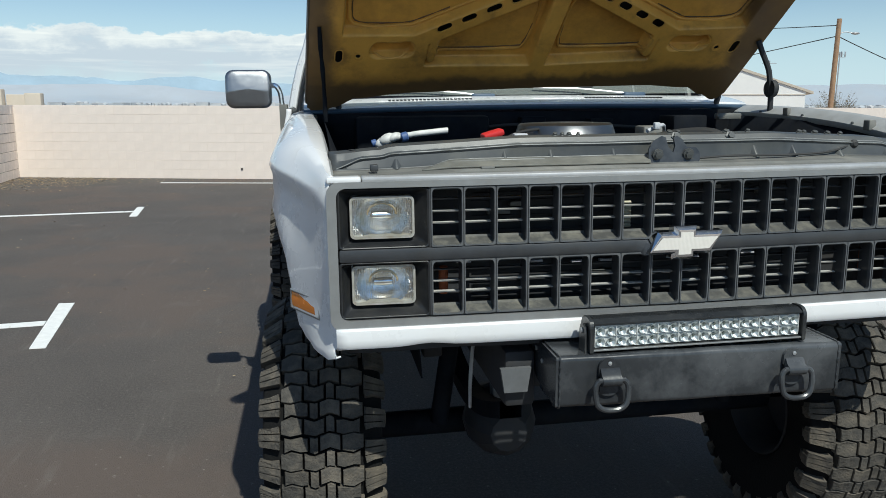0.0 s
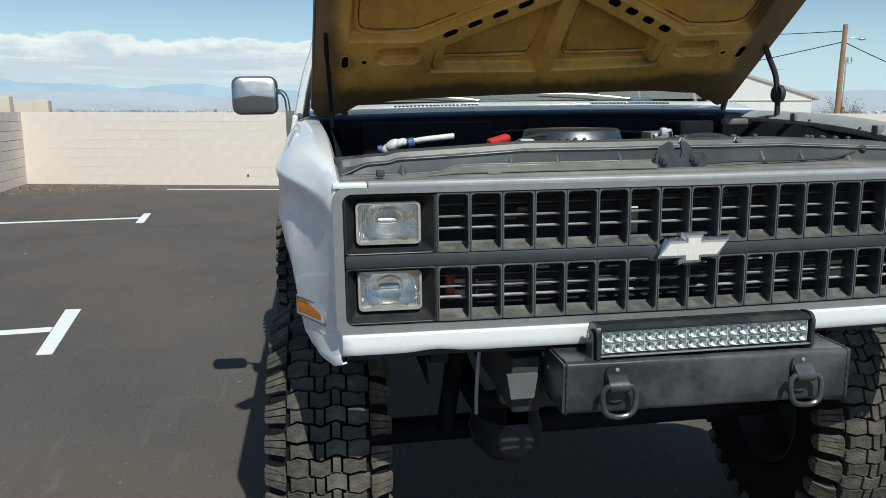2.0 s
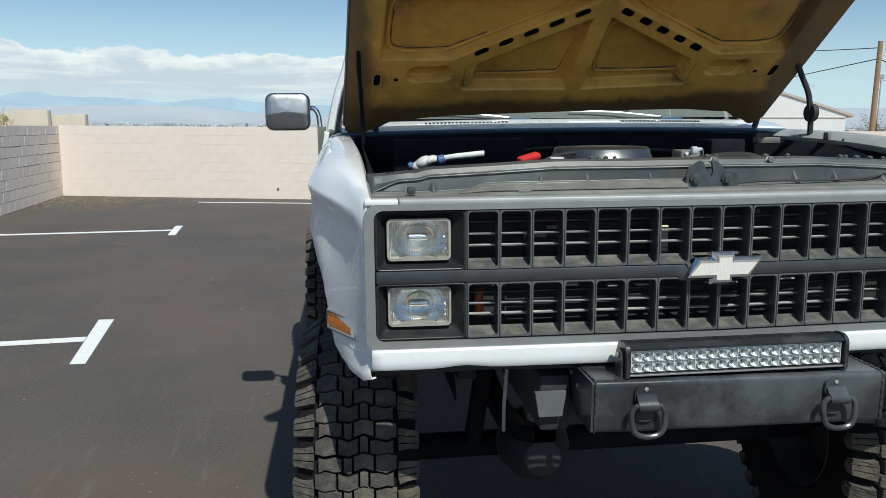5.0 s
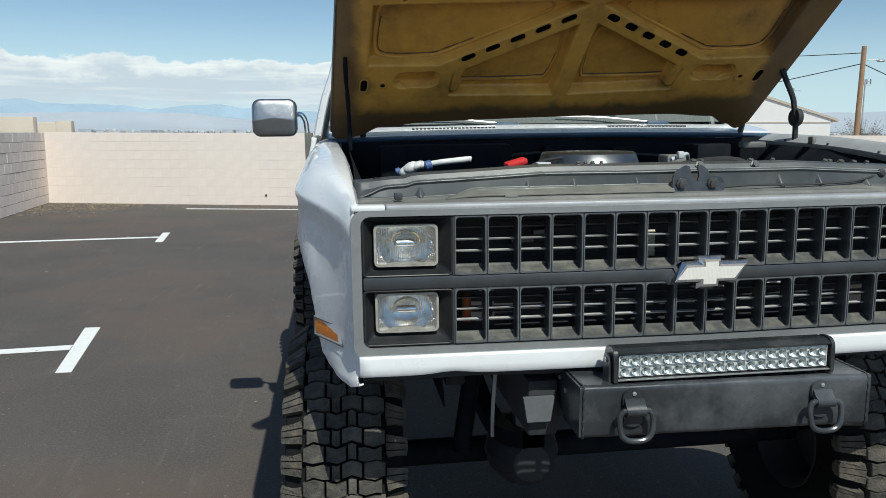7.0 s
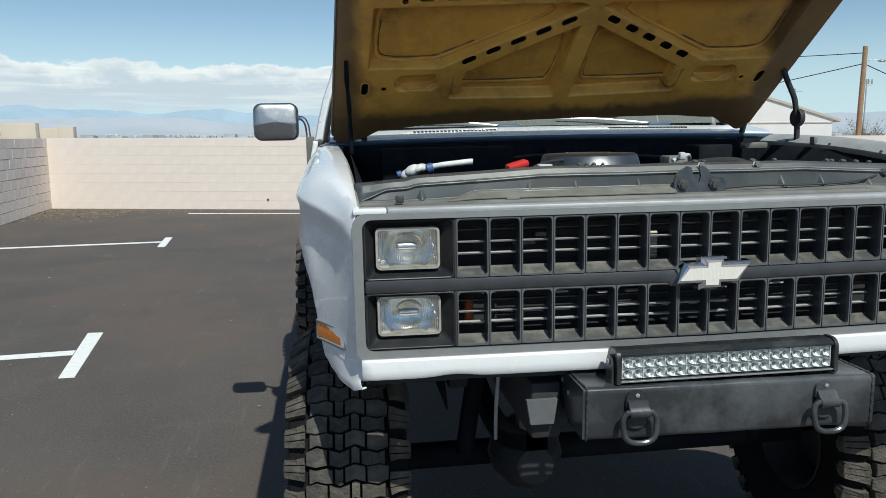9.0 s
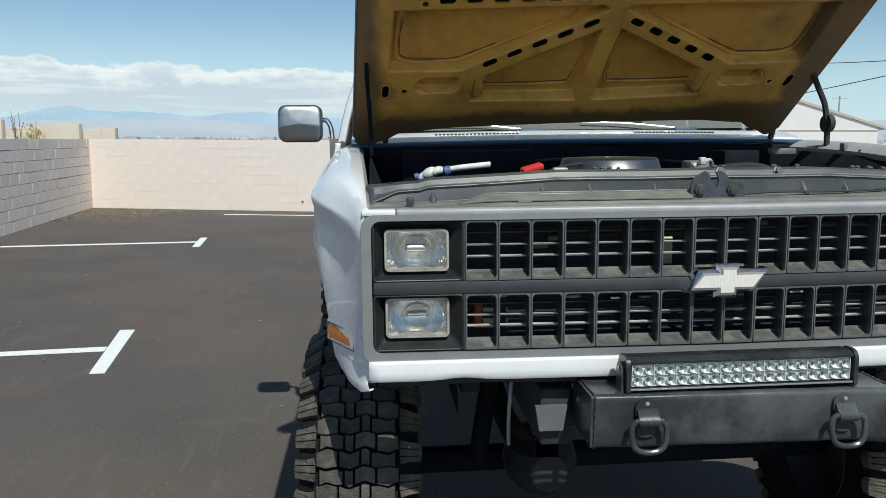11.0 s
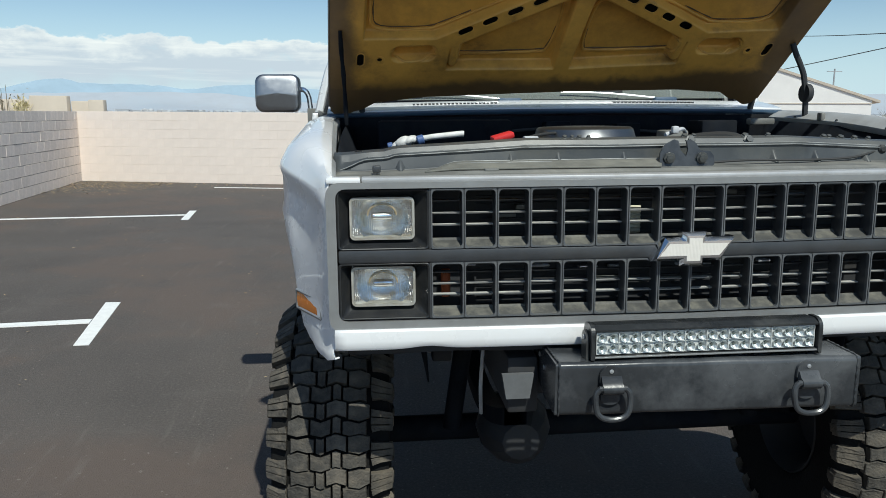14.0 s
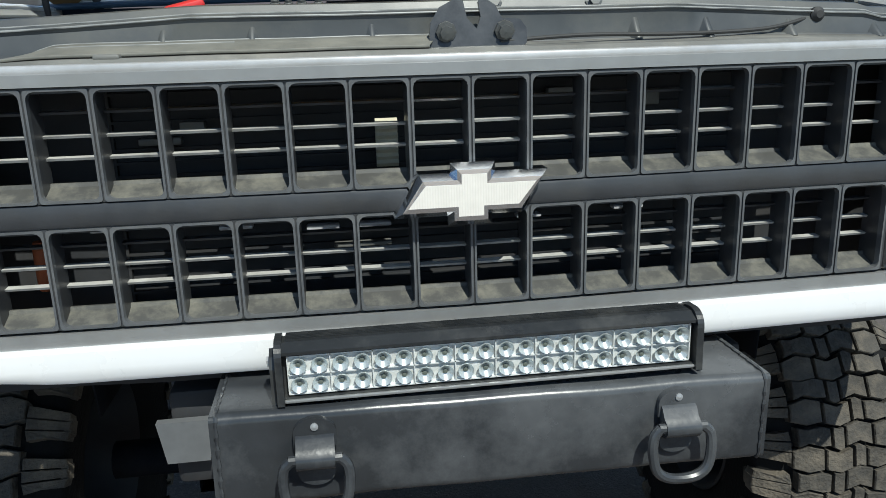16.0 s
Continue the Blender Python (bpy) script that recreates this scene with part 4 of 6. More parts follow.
HOLES = [(0.722, 0.246, 0.013), (-0.722, 0.246, 0.013), (0.682, 0.62, 0.014), (-0.682, 0.62, 0.014)]


def hood_place(x, y):
    """The sprung panel as it hangs: narrowed and pulled aside towards the hinges."""
    t = min(1, max(0, y / 0.7))
    return x * lerp(0.942, 0.985, t) + lerp(-0.066, 0.012, t), y + 0.035 + 0.030 * x


def hood_relief(x, y):
    """How far the inner panel stands down from the skin."""
    a = abs(x)
    h = 0.0
    h = max(h, step(HW - 0.02 - a, 0.10, 0.010))                       # side rails
    h = max(h, step(y, 0.20 - 0.03 * (1 - a), 0.018))                  # rear rail
    h = max(h, step(HLEN - y, 0.13, 0.018))                            # front rail
    h = max(h, step(seg_dist(a, y, 0.02, 0.545, 0.50, 0.305), 0.032, 0.007))   # diagonal ribs
    h = max(h, step(seg_dist(a, y, 0.50, 0.305, 0.80, 0.315), 0.025, 0.012))
    h = max(h, step(seg_dist(x, y, 0.0, 0.10, 0.0, 0.60), 0.030, 0.012))       # centre rib
    h = max(h, step(seg_dist(a, y, 0.0, 0.632, 0.80, 0.632), 0.034, 0.012))    # cross rib
    h = max(h, step(math.hypot(x / 1.3, y - 0.66), 0.075, 0.02))
    h = max(h, step(seg_dist(a, y, 0.02, 0.72, 0.52, 1.08), 0.03, 0.012))
    h = max(h, step(seg_dist(a, y, 0.44, 0.22, 0.44, 0.33), 0.012, 0.02))
    oval = seg_dist(a, y, 0.545, 0.268, 0.645, 0.268)
    h = max(h, step(y, 0.315, 0.02) if a > 0.46 else 0)
    h = min(h, 1 - 0.75 * step(oval, 0.024, 0.016))
    return 0.046 * h


def hood():
    nx, fine, coarse = 520, 230, 30
    ny = fine + coarse
    grid = {}
    def outline(u, v):
        y0 = curve(abs(u), (0.0, 0.056), (0.55, 0.054), (0.78, 0.038), (0.88, -0.004), (0.95, -0.034), (0.97, -0.030), (1.0, 0.0))
        return HW * u, lerp(y0, HLEN, v)
    for j in range(ny + 1):
        for i in range(nx + 1):
            x, y = outline(-1 + 2 * i / nx, 0.58 * j / fine if j <= fine else 0.58 + 0.42 * (j - fine) / coarse)
            grid[i, j] = (x, y, -0.010 - hood_relief(x, y) + 0.010 * (1 - (x / HW) ** 2) - 0.05 * max(0, y - 1.1) ** 2)
    mesh_verts, faces = [Vector((*hood_place(*grid[i, j][:2]), grid[i, j][2])) for j in range(ny + 1) for i in range(nx + 1)], []
    for j in range(ny):
        for i in range(nx):
            cx, cy = (grid[i, j][0] + grid[i + 1, j][0]) / 2, (grid[i, j][1] + grid[i, j + 1][1]) / 2
            gone = False
            for sx, sy, an in SLOTS:
                if abs(cx - sx) < 0.05 and abs(cy - sy) < 0.05:
                    c, s = math.cos(radians(an)), math.sin(radians(an))
                    p, q = (cx - sx) * c + (cy - sy) * s, -(cx - sx) * s + (cy - sy) * c
                    if max(abs(p) - 0.0145, 0) ** 2 + q * q < 0.0145 ** 2:
                        gone = True
            for sx, sy, r in HOLES:
                if (cx - sx) ** 2 + (cy - sy) ** 2 < r * r:
                    gone = True
            if not gone:
                a = j * (nx + 1) + i
                faces.append((a, a + nx + 1, a + nx + 2, a + 1))
    me = bpy.data.meshes.new("hood_inner_panel")
    me.from_pydata(mesh_verts, [], faces)
    me.materials.append(HOODIN)
    me.shade_smooth()
    root = new("hood", None)
    root.parent = truck
    tagged(root, label="raised hood, white outside, ochre inside")
    ob = new("inner_panel", me)
    ob.parent = root
    ob.matrix_basis = HOOD
    tagged(ob, label="ochre stamped inner panel with soot stains")
    bm = bmesh.new()
    rows = []
    for j in range(25):
        row = []
        for i in range(41):
            u, v = -1 + 2 * i / 40, j / 24
            x, y = outline(u, v)
            row.append(HOOD @ Vector((*hood_place(x, y), 0.012 + 0.018 * (1 - u ** 4) - 0.05 * max(0, y - 1.1) ** 2)))
        rows.append(row)
    loft(bm, rows)
    part("outer_skin", bm, WHITE, root, "white outer hood skin", solid=0.003)
    # black sheet added behind the inner panel in place of shade inside the slots
    bm = bmesh.new()
    loft(bm, [[HOOD @ Vector((*hood_place(*outline(-0.97 + 1.94 * i / 40, 0.03 + 0.94 * j / 24)), 0.004)) for i in range(41)] for j in range(25)])
    part("slot_backing", bm, DARK, root, "added black sheet that darkens the hood slots", solid=0.002)
    for sx, sy, r in HOLES:
        bm = bmesh.new()
        hx, hy = hood_place(sx, sy)
        hz = -0.010 - hood_relief(sx, sy) + 0.010 * (1 - (sx / HW) ** 2)
        lathe(bm, [(r + 0.006, 0.001), (r + 0.005, -0.0015), (r - 0.003, -0.001), (r - 0.004, 0.004)], HOOD @ Matrix.Translation((hx, hy, hz)), 24, closed=True)
        part("hole_rim", bm, HOODIN, root)
    # rolled lips of the slots
    lip = [(0.0145 + 0.0150 * math.cos(radians(a)), 0.0150 * math.sin(radians(a))) for a in range(-90, 91, 20)]
    lip += [(-p, -q) for p, q in lip]
    for sx, sy, an in SLOTS:
        c, s_ = math.cos(radians(an)), math.sin(radians(an))
        bm = bmesh.new()
        ring = [(sx + p * c - q * s_, sy + p * s_ + q * c) for p, q in lip + lip[:1]]
        tube(bm, [HOOD @ Vector((*hood_place(x, y), -0.0095 - hood_relief(x, y) + 0.010 * (1 - (x / HW) ** 2))) for x, y in ring], 0.0024, 6, cap=False)
        part("slot_lip", bm, HOODIN, root)
    # dark brown beads drawn for the shadow and stain along the pressed pockets
    for sx in (-1, 1):
        for loop in ([(0.425, 0.285), (0.432, 0.262), (0.40, 0.238), (0.12, 0.236), (0.075, 0.252), (0.062, 0.34)],
                     [(0.752, 0.52), (0.755, 0.42), (0.725, 0.366), (0.56, 0.358), (0.50, 0.375), (0.40, 0.42)]):
            bm = bmesh.new()
            tube(bm, [HOOD @ Vector((*hood_place(sx * x, y), -0.010 + 0.010 * (1 - (x / HW) ** 2) - 0.001)) for x, y in [tuple(v)[:2] for v in bend([(x, y, 0) for x, y in loop], 4)]], lambda t: 0.0014 + 0.0018 * math.sin(t * 43 + sx) ** 2, 6)
            part("pocket_edge_line", bm, HOODRIM, root)
    # raised rims pressed round the pockets
    for sx in (-1, 1):
        oval = [(0.595 + 0.088 * math.cos(radians(20 * k)), 0.268 + 0.040 * math.sin(radians(20 * k))) for k in range(18)]
        for loop, r in (([(0.436, 0.275), (0.420, 0.236), (0.380, 0.226), (0.12, 0.224), (0.072, 0.240), (0.058, 0.33), (0.064, 0.43), (0.09, 0.452), (0.14, 0.432), (0.40, 0.308)], 0.0065),
                        ([(0.765, 0.54), (0.768, 0.42), (0.735, 0.354), (0.56, 0.346), (0.50, 0.360), (0.40, 0.408), (0.16, 0.524), (0.145, 0.560), (0.20, 0.584), (0.70, 0.584), (0.75, 0.572)], 0.006), (oval, 0.0055)):
            ring = bend([(x, y, 0) for x, y in loop + loop[:1]], 5)
            bm = bmesh.new()
            tube(bm, [HOOD @ Vector((*hood_place(sx * p.x, p.y), -0.010 - hood_relief(p.x, p.y) * 0.9 + 0.010 * (1 - (p.x / HW) ** 2))) for p in ring], r, 8, cap=False)
            part("pressed_rim", bm, HOODIN, root)
    # folded edge all round
    ring = [outline(-1 + 2 * i / 40, 0) for i in range(41)] + [outline(1, j / 24) for j in range(1, 25)] + [outline(1 - 2 * i / 40, 1) for i in range(1, 41)] + [outline(-1, 1 - j / 24) for j in range(1, 24)]
    bm = bmesh.new()
    loft(bm, [[HOOD @ Vector((*hood_place(x * k, y), z - 0.05 * max(0, y - 1.1) ** 2)) for x, y in ring] for k, z in ((0.985, -0.034), (1.004, -0.030), (1.008, -0.01), (1.004, 0.016))], wrap=True)
    part("folded_edge", bm, HOODRIM, root, "sooty folded hood edge", solid=0.004)


hood()

# hood hinges and stays
for side in (-1, 1):
    bm = bmesh.new()
    x = 0.872 * side
    line = [(0.816, 1.02, 1.800), (0.830, 1.02, 1.765), (0.862, 1.02, 1.700), (0.872, 1.02, 1.66), (0.882, 1.02, 1.58), (0.888, 1.03, 1.42)] if side > 0 else [(-0.862, 0.98, 1.84), (-0.860, 1.0, 1.76), (-0.856, 1.01, 1.70), (-0.853, 1.03, 1.62), (-0.851, 1.05, 1.515)]
    tube(bm, bend(line), 0.011 if side > 0 else lambda t: 0.0065 + 0.002 * math.sin(t * 9) ** 2, 8)
    stay = part("hood_stay", bm, DARK if side > 0 else BAY, truck, "bent dark steel hood stay")
    if side > 0:
        bm = bmesh.new()
        lathe(bm, [(0.012, -0.012), (0.034, -0.010), (0.036, 0.0), (0.034, 0.010), (0.012, 0.012)], Matrix.Translation((0.882, 1.02, 1.618)) @ pose(0, 0, 0, 0, 90, 4), 18)
        part("stay_roller", bm, DARK, stay)
    bm = bmesh.new()
    tube(bm, [(0.80 * side, 1.26, 1.62), (0.79 * side, 1.30, 1.50)], 0.012, 8)
    part("hinge_arm", bm, DARK, truck)

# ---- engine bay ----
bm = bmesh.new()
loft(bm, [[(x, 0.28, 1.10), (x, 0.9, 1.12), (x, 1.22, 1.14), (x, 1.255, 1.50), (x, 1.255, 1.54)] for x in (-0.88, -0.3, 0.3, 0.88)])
part("firewall", bm, BAY, truck, "near-black firewall and bay floor", solid=0.01)
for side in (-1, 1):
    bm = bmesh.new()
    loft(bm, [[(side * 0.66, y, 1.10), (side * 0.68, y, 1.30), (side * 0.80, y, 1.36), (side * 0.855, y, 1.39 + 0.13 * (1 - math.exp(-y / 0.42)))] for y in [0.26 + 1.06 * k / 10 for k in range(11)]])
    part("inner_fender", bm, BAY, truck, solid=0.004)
    bm = bmesh.new()
    w = 0.0 if side > 0 else 0.040
    lift = 0.0 if side > 0 else 0.006
    rows = []
    for y in [0.03 + 1.3 * k / 14 for k in range(15)]:
        g, out = 0.145 * (1 - math.exp(-y / 0.42)) - lift, min(1, y)
        rows.append([(side * (0.832 + w * 0.5 + 0.03 * out), y, 1.372 + g), (side * (0.834 + w * 0.5 + 0.03 * out), y, 1.390 + g), (side * (0.850 + w * 0.3 + 0.034 * out), y, 1.402 + g), (side * (0.872 - w * 0.2 + 0.034 * out), y, 1.4125 + g)])
        if side > 0:
            xi, xo = 0.862 + 0.034 * out, curve(y, (-0.1, 0.868), (0.42, 1.022))
            rows[-1] += [(lerp(xi, xo, 0.32), y, 1.4155 + g), (lerp(xi, xo, 0.52), y, 1.4105 + g), (lerp(xi, xo, 0.56), y, 1.403 + g)]
    loft(bm, rows)
    part("fender_flange", bm, FLANGE, truck, "bare dusty steel flange", solid=0.004)
bm = bmesh.new()
box(bm, -0.34, 0.34, 0.42, 1.2, 1.12, 1.36, 0.04)
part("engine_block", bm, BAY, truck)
bm = bmesh.new()
AIR = Matrix.Translation((-0.06, 0.72, 1.414))
lathe(bm, [(0.165, 0.0), (0.178, 0.006), (0.178, 0.040), (0.170, 0.048), (0.158, 0.086), (0.150, 0.092), (0.08, 0.095), (0.001, 0.096)], AIR, 64)
part("air_cleaner", bm, LID, truck, "round black air cleaner lid with bright edge")
bm = bmesh.new()
tube(bm, bend([(-0.60, 0.715, 1.474), (-0.56, 0.705, 1.480), (-0.52, 0.70, 1.484), (-0.475, 0.70, 1.488), (-0.465, 0.70, 1.488)]), lambda t: 0.0095 + 0.001 * t, 12)
part("coolant_hose", bm, WHITEPLASTIC, truck, "white plastic hose end")
bm = bmesh.new()
for cx, cy, cz, r, sq in ((-0.660, 0.735, 1.462, 0.024, 0.8), (-0.675, 0.745, 1.450, 0.022, 0.85), (-0.640, 0.730, 1.468, 0.022, 0.66), (-0.622, 0.722, 1.470, 0.015, 0.7)):
    bmesh.ops.create_icosphere(bm, subdivisions=2, radius=r, matrix=Matrix.Translation((cx, cy, cz)) @ pose(0, 0, 0, 0, -25, 0) @ Matrix.Diagonal((1.25, 1, sq, 1)))
part("hose_elbow", bm, WHITEPLASTIC, truck, "white moulded plastic elbow", smooth=60)
for x, y, z, r, name in ((-0.702, 0.75, 1.450, 0.012, "hose_clamp"), (-0.605, 0.712, 1.470, 0.016, "hose_clamp")):
    bm = bmesh.new()
    lathe(bm, [(r * 0.8, -r * 0.7), (r, -r * 0.5), (r, r * 0.5), (r * 0.8, r * 0.7)], Matrix.Translation((x, y, z)) @ pose(0, 0, 0, 0, 75, 0), 14)
    part(name, bm, BLUE, truck, "faded blue clamp")
bm = bmesh.new()
box(bm, -0.032, 0.032, -0.016, 0.016, -0.009, 0.009, 0.006, Matrix.Translation((-0.405, 0.318, 1.489)) @ pose(0, 0, 0, 8, -14, 12))
part("red_cap", bm, RED, truck, "red plastic cap")
bm = bmesh.new()
box(bm, -0.345, -0.305, 0.305, 0.335, 1.476, 1.490, 0.004)
part("pale_clip", bm, PALE, truck)

# ---- cowl and cab ----
bm = bmesh.new()
loft(bm, [[(x, 1.276, 1.556 + c), (x, 1.282, 1.563 + c), (x, 1.335, 1.574 + c), (x, 1.40, 1.584 + c), (x, 1.47, 1.592 + c), (x, 1.56, 1.590 + c)] for x, c in [(-0.93 + 1.86 * i / 20, 0.012 * (1 - (-1 + 2 * i / 20) ** 2)) for i in range(21)]])
part("cowl", bm, WHITE, truck, "white cowl panel below the windscreen", solid=0.004)
# front lip of the cowl, its shade under the hood put into the colour
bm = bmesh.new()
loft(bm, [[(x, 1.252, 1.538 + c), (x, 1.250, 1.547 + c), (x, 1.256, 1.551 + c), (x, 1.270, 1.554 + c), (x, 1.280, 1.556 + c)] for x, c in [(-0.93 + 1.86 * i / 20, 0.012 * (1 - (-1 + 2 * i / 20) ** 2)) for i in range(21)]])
part("cowl_seal", bm, LIP_SHADE, truck, "white cowl lip coloured dark blue for its shade", solid=0.004)
for k in range(22):
    for sx in (-1, 1):
        bm = bmesh.new()
        x = sx * (0.25 + 0.016 * k)
        box(bm, x - 0.004, x + 0.004, 1.36, 1.40, 1.578 + 0.012 * (1 - x * x), 1.5855 + 0.012 * (1 - x * x))
        part("cowl_vent", bm, DARK, truck, smooth=0)


def wind(u, v):
    return Vector((lerp(0.90, 0.80, v) * u, lerp(1.53, 1.98, v) - 0.05 * (1 - u * u) + 0.02, lerp(1.60, 2.09, v)))


bm = bmesh.new()
loft(bm, [[wind(-0.97 + 1.94 * i / 16, 0.02 + 0.96 * j / 6) for i in range(17)] for j in range(7)])
pane = part("windshield", bm, FILMGLASS, truck, "slightly tinted windscreen")
pane.visible_shadow = False
for side in (-1, 1):
    bm = bmesh.new()
    tube(bm, [wind(side * 1.0, k / 8) for k in range(9)], 0.032, 8)
    part("windshield_pillar", bm, WHITE, truck)
    bm = bmesh.new()
    x0, y0 = (-0.62, 1.475) if side < 0 else (0.06, 1.465)
    tube(bm, bend([(x0 + 0.42, y0 + 0.02, 1.612), (x0 + 0.2, y0 + 0.04, 1.634), (x0, y0 + 0.05, 1.640)]), 0.0038, 8)
    wiper = part("wiper_arm", bm, BRUSHED, truck, "bright wiper arm")
    bm = bmesh.new()
    box(bm, x0 + 0.40, x0 + 0.50, y0 - 0.005, y0 + 0.035, 1.593, 1.616, 0.008)
    part("wiper_pivot", bm, mat("blue_grey_plastic", (0.05, 0.085, 0.14), 0.5) if side < 0 else bpy.data.materials["blue_grey_plastic"], wiper)
    bm = bmesh.new()
    tube(bm, [(x0 - 0.22, y0 + 0.075, 1.632), (x0 + 0.28, y0 + 0.075, 1.642)], 0.004, 6)
    part("wiper_blade", bm, BLACK, wiper)
bm = bmesh.new()
loft(bm, [[(x, y, 2.10 + 0.05 * (1 - (x / 0.86) ** 2) + 0.02 * math.sin(math.pi * (y - 1.98) / 2.2)) for x in [-0.86 + 1.72 * i / 14 for i in range(15)]] for y in [1.97 + 2.28 * j / 10 for j in range(11)]])
part("roof", bm, WHITE, truck, "white roof", solid=0.02)


FRAME_TRIM = mat("bright_window_trim", (0.62, 0.63, 0.63), 0.3, 0.3, var=0.06, scale=20)


def side_x(z):
    """Half-width of the cab at height z."""
    return curve(z, (0.95, 0.985), (1.20, 1.01), (1.45, 1.018), (1.56, 1.00), (1.62, 0.985), (1.95, 0.905), (2.1, 0.86))


for side in (-1, 1):
    bm = bmesh.new()
    zs = [0.92, 0.98, 1.1, 1.2, 1.3, 1.38, 1.44, 1.47, 1.5, 1.53, 1.55, 1.56]
    loft(bm, [[(side * (side_x(z) - 0.006 * (z > 1.45)), y, z) for z in zs] for y in (1.505, 1.8, 2.2, 2.54)])
    door = part("door", bm, WHITE, truck, "white cab door", solid=0.02)
    bm = bmesh.new()
    for p, q in (((1.56, 1.56), (1.98, 2.09)), ((1.98, 2.09), (2.52, 2.10)), ((2.52, 2.10), (2.53, 1.56)), ((1.60, 1.56), (2.53, 1.56)), ((1.86, 1.56), (1.88, 1.96))):
        tube(bm, [(side * (side_x(lerp(p[1], q[1], k / 6)) - 0.02), lerp(p[0], q[0], k / 6), lerp(p[1], q[1], k / 6)) for k in range(7)], 0.018, 8)
    part("window_frame", bm, FRAME_TRIM, door, "bright window frame")
    bm = bmesh.new()
    loft(bm, [[(side * (side_x(z) - 0.025), lerp(1.58, 1.96, (z - 1.56) / 0.53), z), (side * (side_x(z) - 0.025), 2.52, z)] for z in (1.56, 1.75, 1.9, 2.08)])
    w = part("window_pane", bm, GLASS, door)
    w.visible_shadow = False
    bm = bmesh.new()
    loft(bm, [[(side * side_x(z), y, z) for z in zs] for y in (2.555, 3.0, 3.6, 4.1, 4.25)])
    part("body_side", bm, WHITE, truck, "white rear body side", solid=0.02)
    bm = bmesh.new()
    loft(bm, [[(side * (side_x(z) - 0.02), y, z) for z in (1.55, 1.75, 1.9, 2.10)] for y in (2.56, 3.3, 4.22)])
    part("rear_side_panel", bm, WHITE, truck, solid=0.02)
bm = bmesh.new()
loft(bm, [[(-side_x(z) + 0.01, 4.24 - 0.05 * max(0, z - 1.6), z), (side_x(z) - 0.01, 4.24 - 0.05 * max(0, z - 1.6), z)] for z in (0.95, 1.2, 1.45, 1.6, 1.85, 2.1)])
part("tailgate", bm, WHITE, truck, solid=0.02)
bm = bmesh.new()
box(bm, -0.98, 0.98, 1.5, 4.22, 0.93, 0.97)
part("cab_floor", bm, DARK, truck)
bm = bmesh.new()
box(bm, -0.86, 0.86, 1.58, 1.80, 1.40, 1.585, 0.05)
part("dashboard", bm, SEAT, truck)
for x in (-0.42, 0.42):
    bm = bmesh.new()
    box(bm, x - 0.28, x + 0.28, 2.2, 2.7, 1.08, 1.26, 0.05)
    box(bm, x - 0.27, x + 0.27, 2.6, 2.76, 1.24, 1.80, 0.05)
    part("seat", bm, SEAT, truck)

# ---- wing mirrors ----
for side in (-1,):
    bm = bmesh.new()
    cx = side * 1.170
    rows = []
    for f, y in ((0.01, 1.700), (0.15, 1.700), (0.4, 1.7002), (0.65, 1.7006), (0.85, 1.7014), (0.93, 1.7035), (0.98, 1.711), (1.0, 1.726), (1.0, 1.78), (0.985, 1.79)):
        rows.append([(cx + x * f, y + 0.016 * abs(z + 0.012) / 0.083 * f, 1.648 + z * f) for x, z in even(rounded(-0.098, 0.098, -0.083, 0.083, 0.035), 96)])
    vs = loft(bm, rows, wrap=True)
    bm.faces.new(vs[0])
    head = part("wing_mirror", bm, CASE, truck, "brushed steel wing mirror on a bent arm", smooth=50)
    bm = bmesh.new()
    prism(bm, rounded(-0.093, 0.093, -0.078, 0.078, 0.032), Matrix.Translation((cx, 1.796, 1.648)) @ FRONT, 0.006)
    part("mirror_glass", bm, MIRRORG, head)
    bm = bmesh.new()
    tube(bm, bend([(side * 1.085, 1.76, 1.662), (side * 1.055, 1.75, 1.662), (side * 1.036, 1.75, 1.635), (side * 1.030, 1.75, 1.59), (side * 1.026, 1.75, 1.56)]), 0.011, 10)
    part("mirror_arm", bm, CHROME, head, "chrome bent mirror arm")
    bm = bmesh.new()
    prism(bm, [(1.70, 1.58), (1.80, 1.58), (1.80, 1.50), (1.77, 1.42), (1.73, 1.42), (1.70, 1.50)], Matrix(((0, 0, side, side * 1.005), (1, 0, 0, 0), (0, 1, 0, 0), (0, 0, 0, 1))), 0.035)
    part("mirror_bracket", bm, SHELF, head, "dull mirror bracket")

for side in (-1, 1):
    bm = bmesh.new()
    prism(bm, [(0.235, 1.055), (0.262, 1.055), (0.285, 1.075), (0.315, 1.13), (0.30, 1.135), (0.26, 1.09)], Matrix(((0, 0, side, side * 0.945), (1, 0, 0, 0), (0, 1, 0, 0), (0, 0, 0, 1))), 0.022)
    part("arch_flange", bm, WHITE, truck, "white bent flange inside the wheel arch")

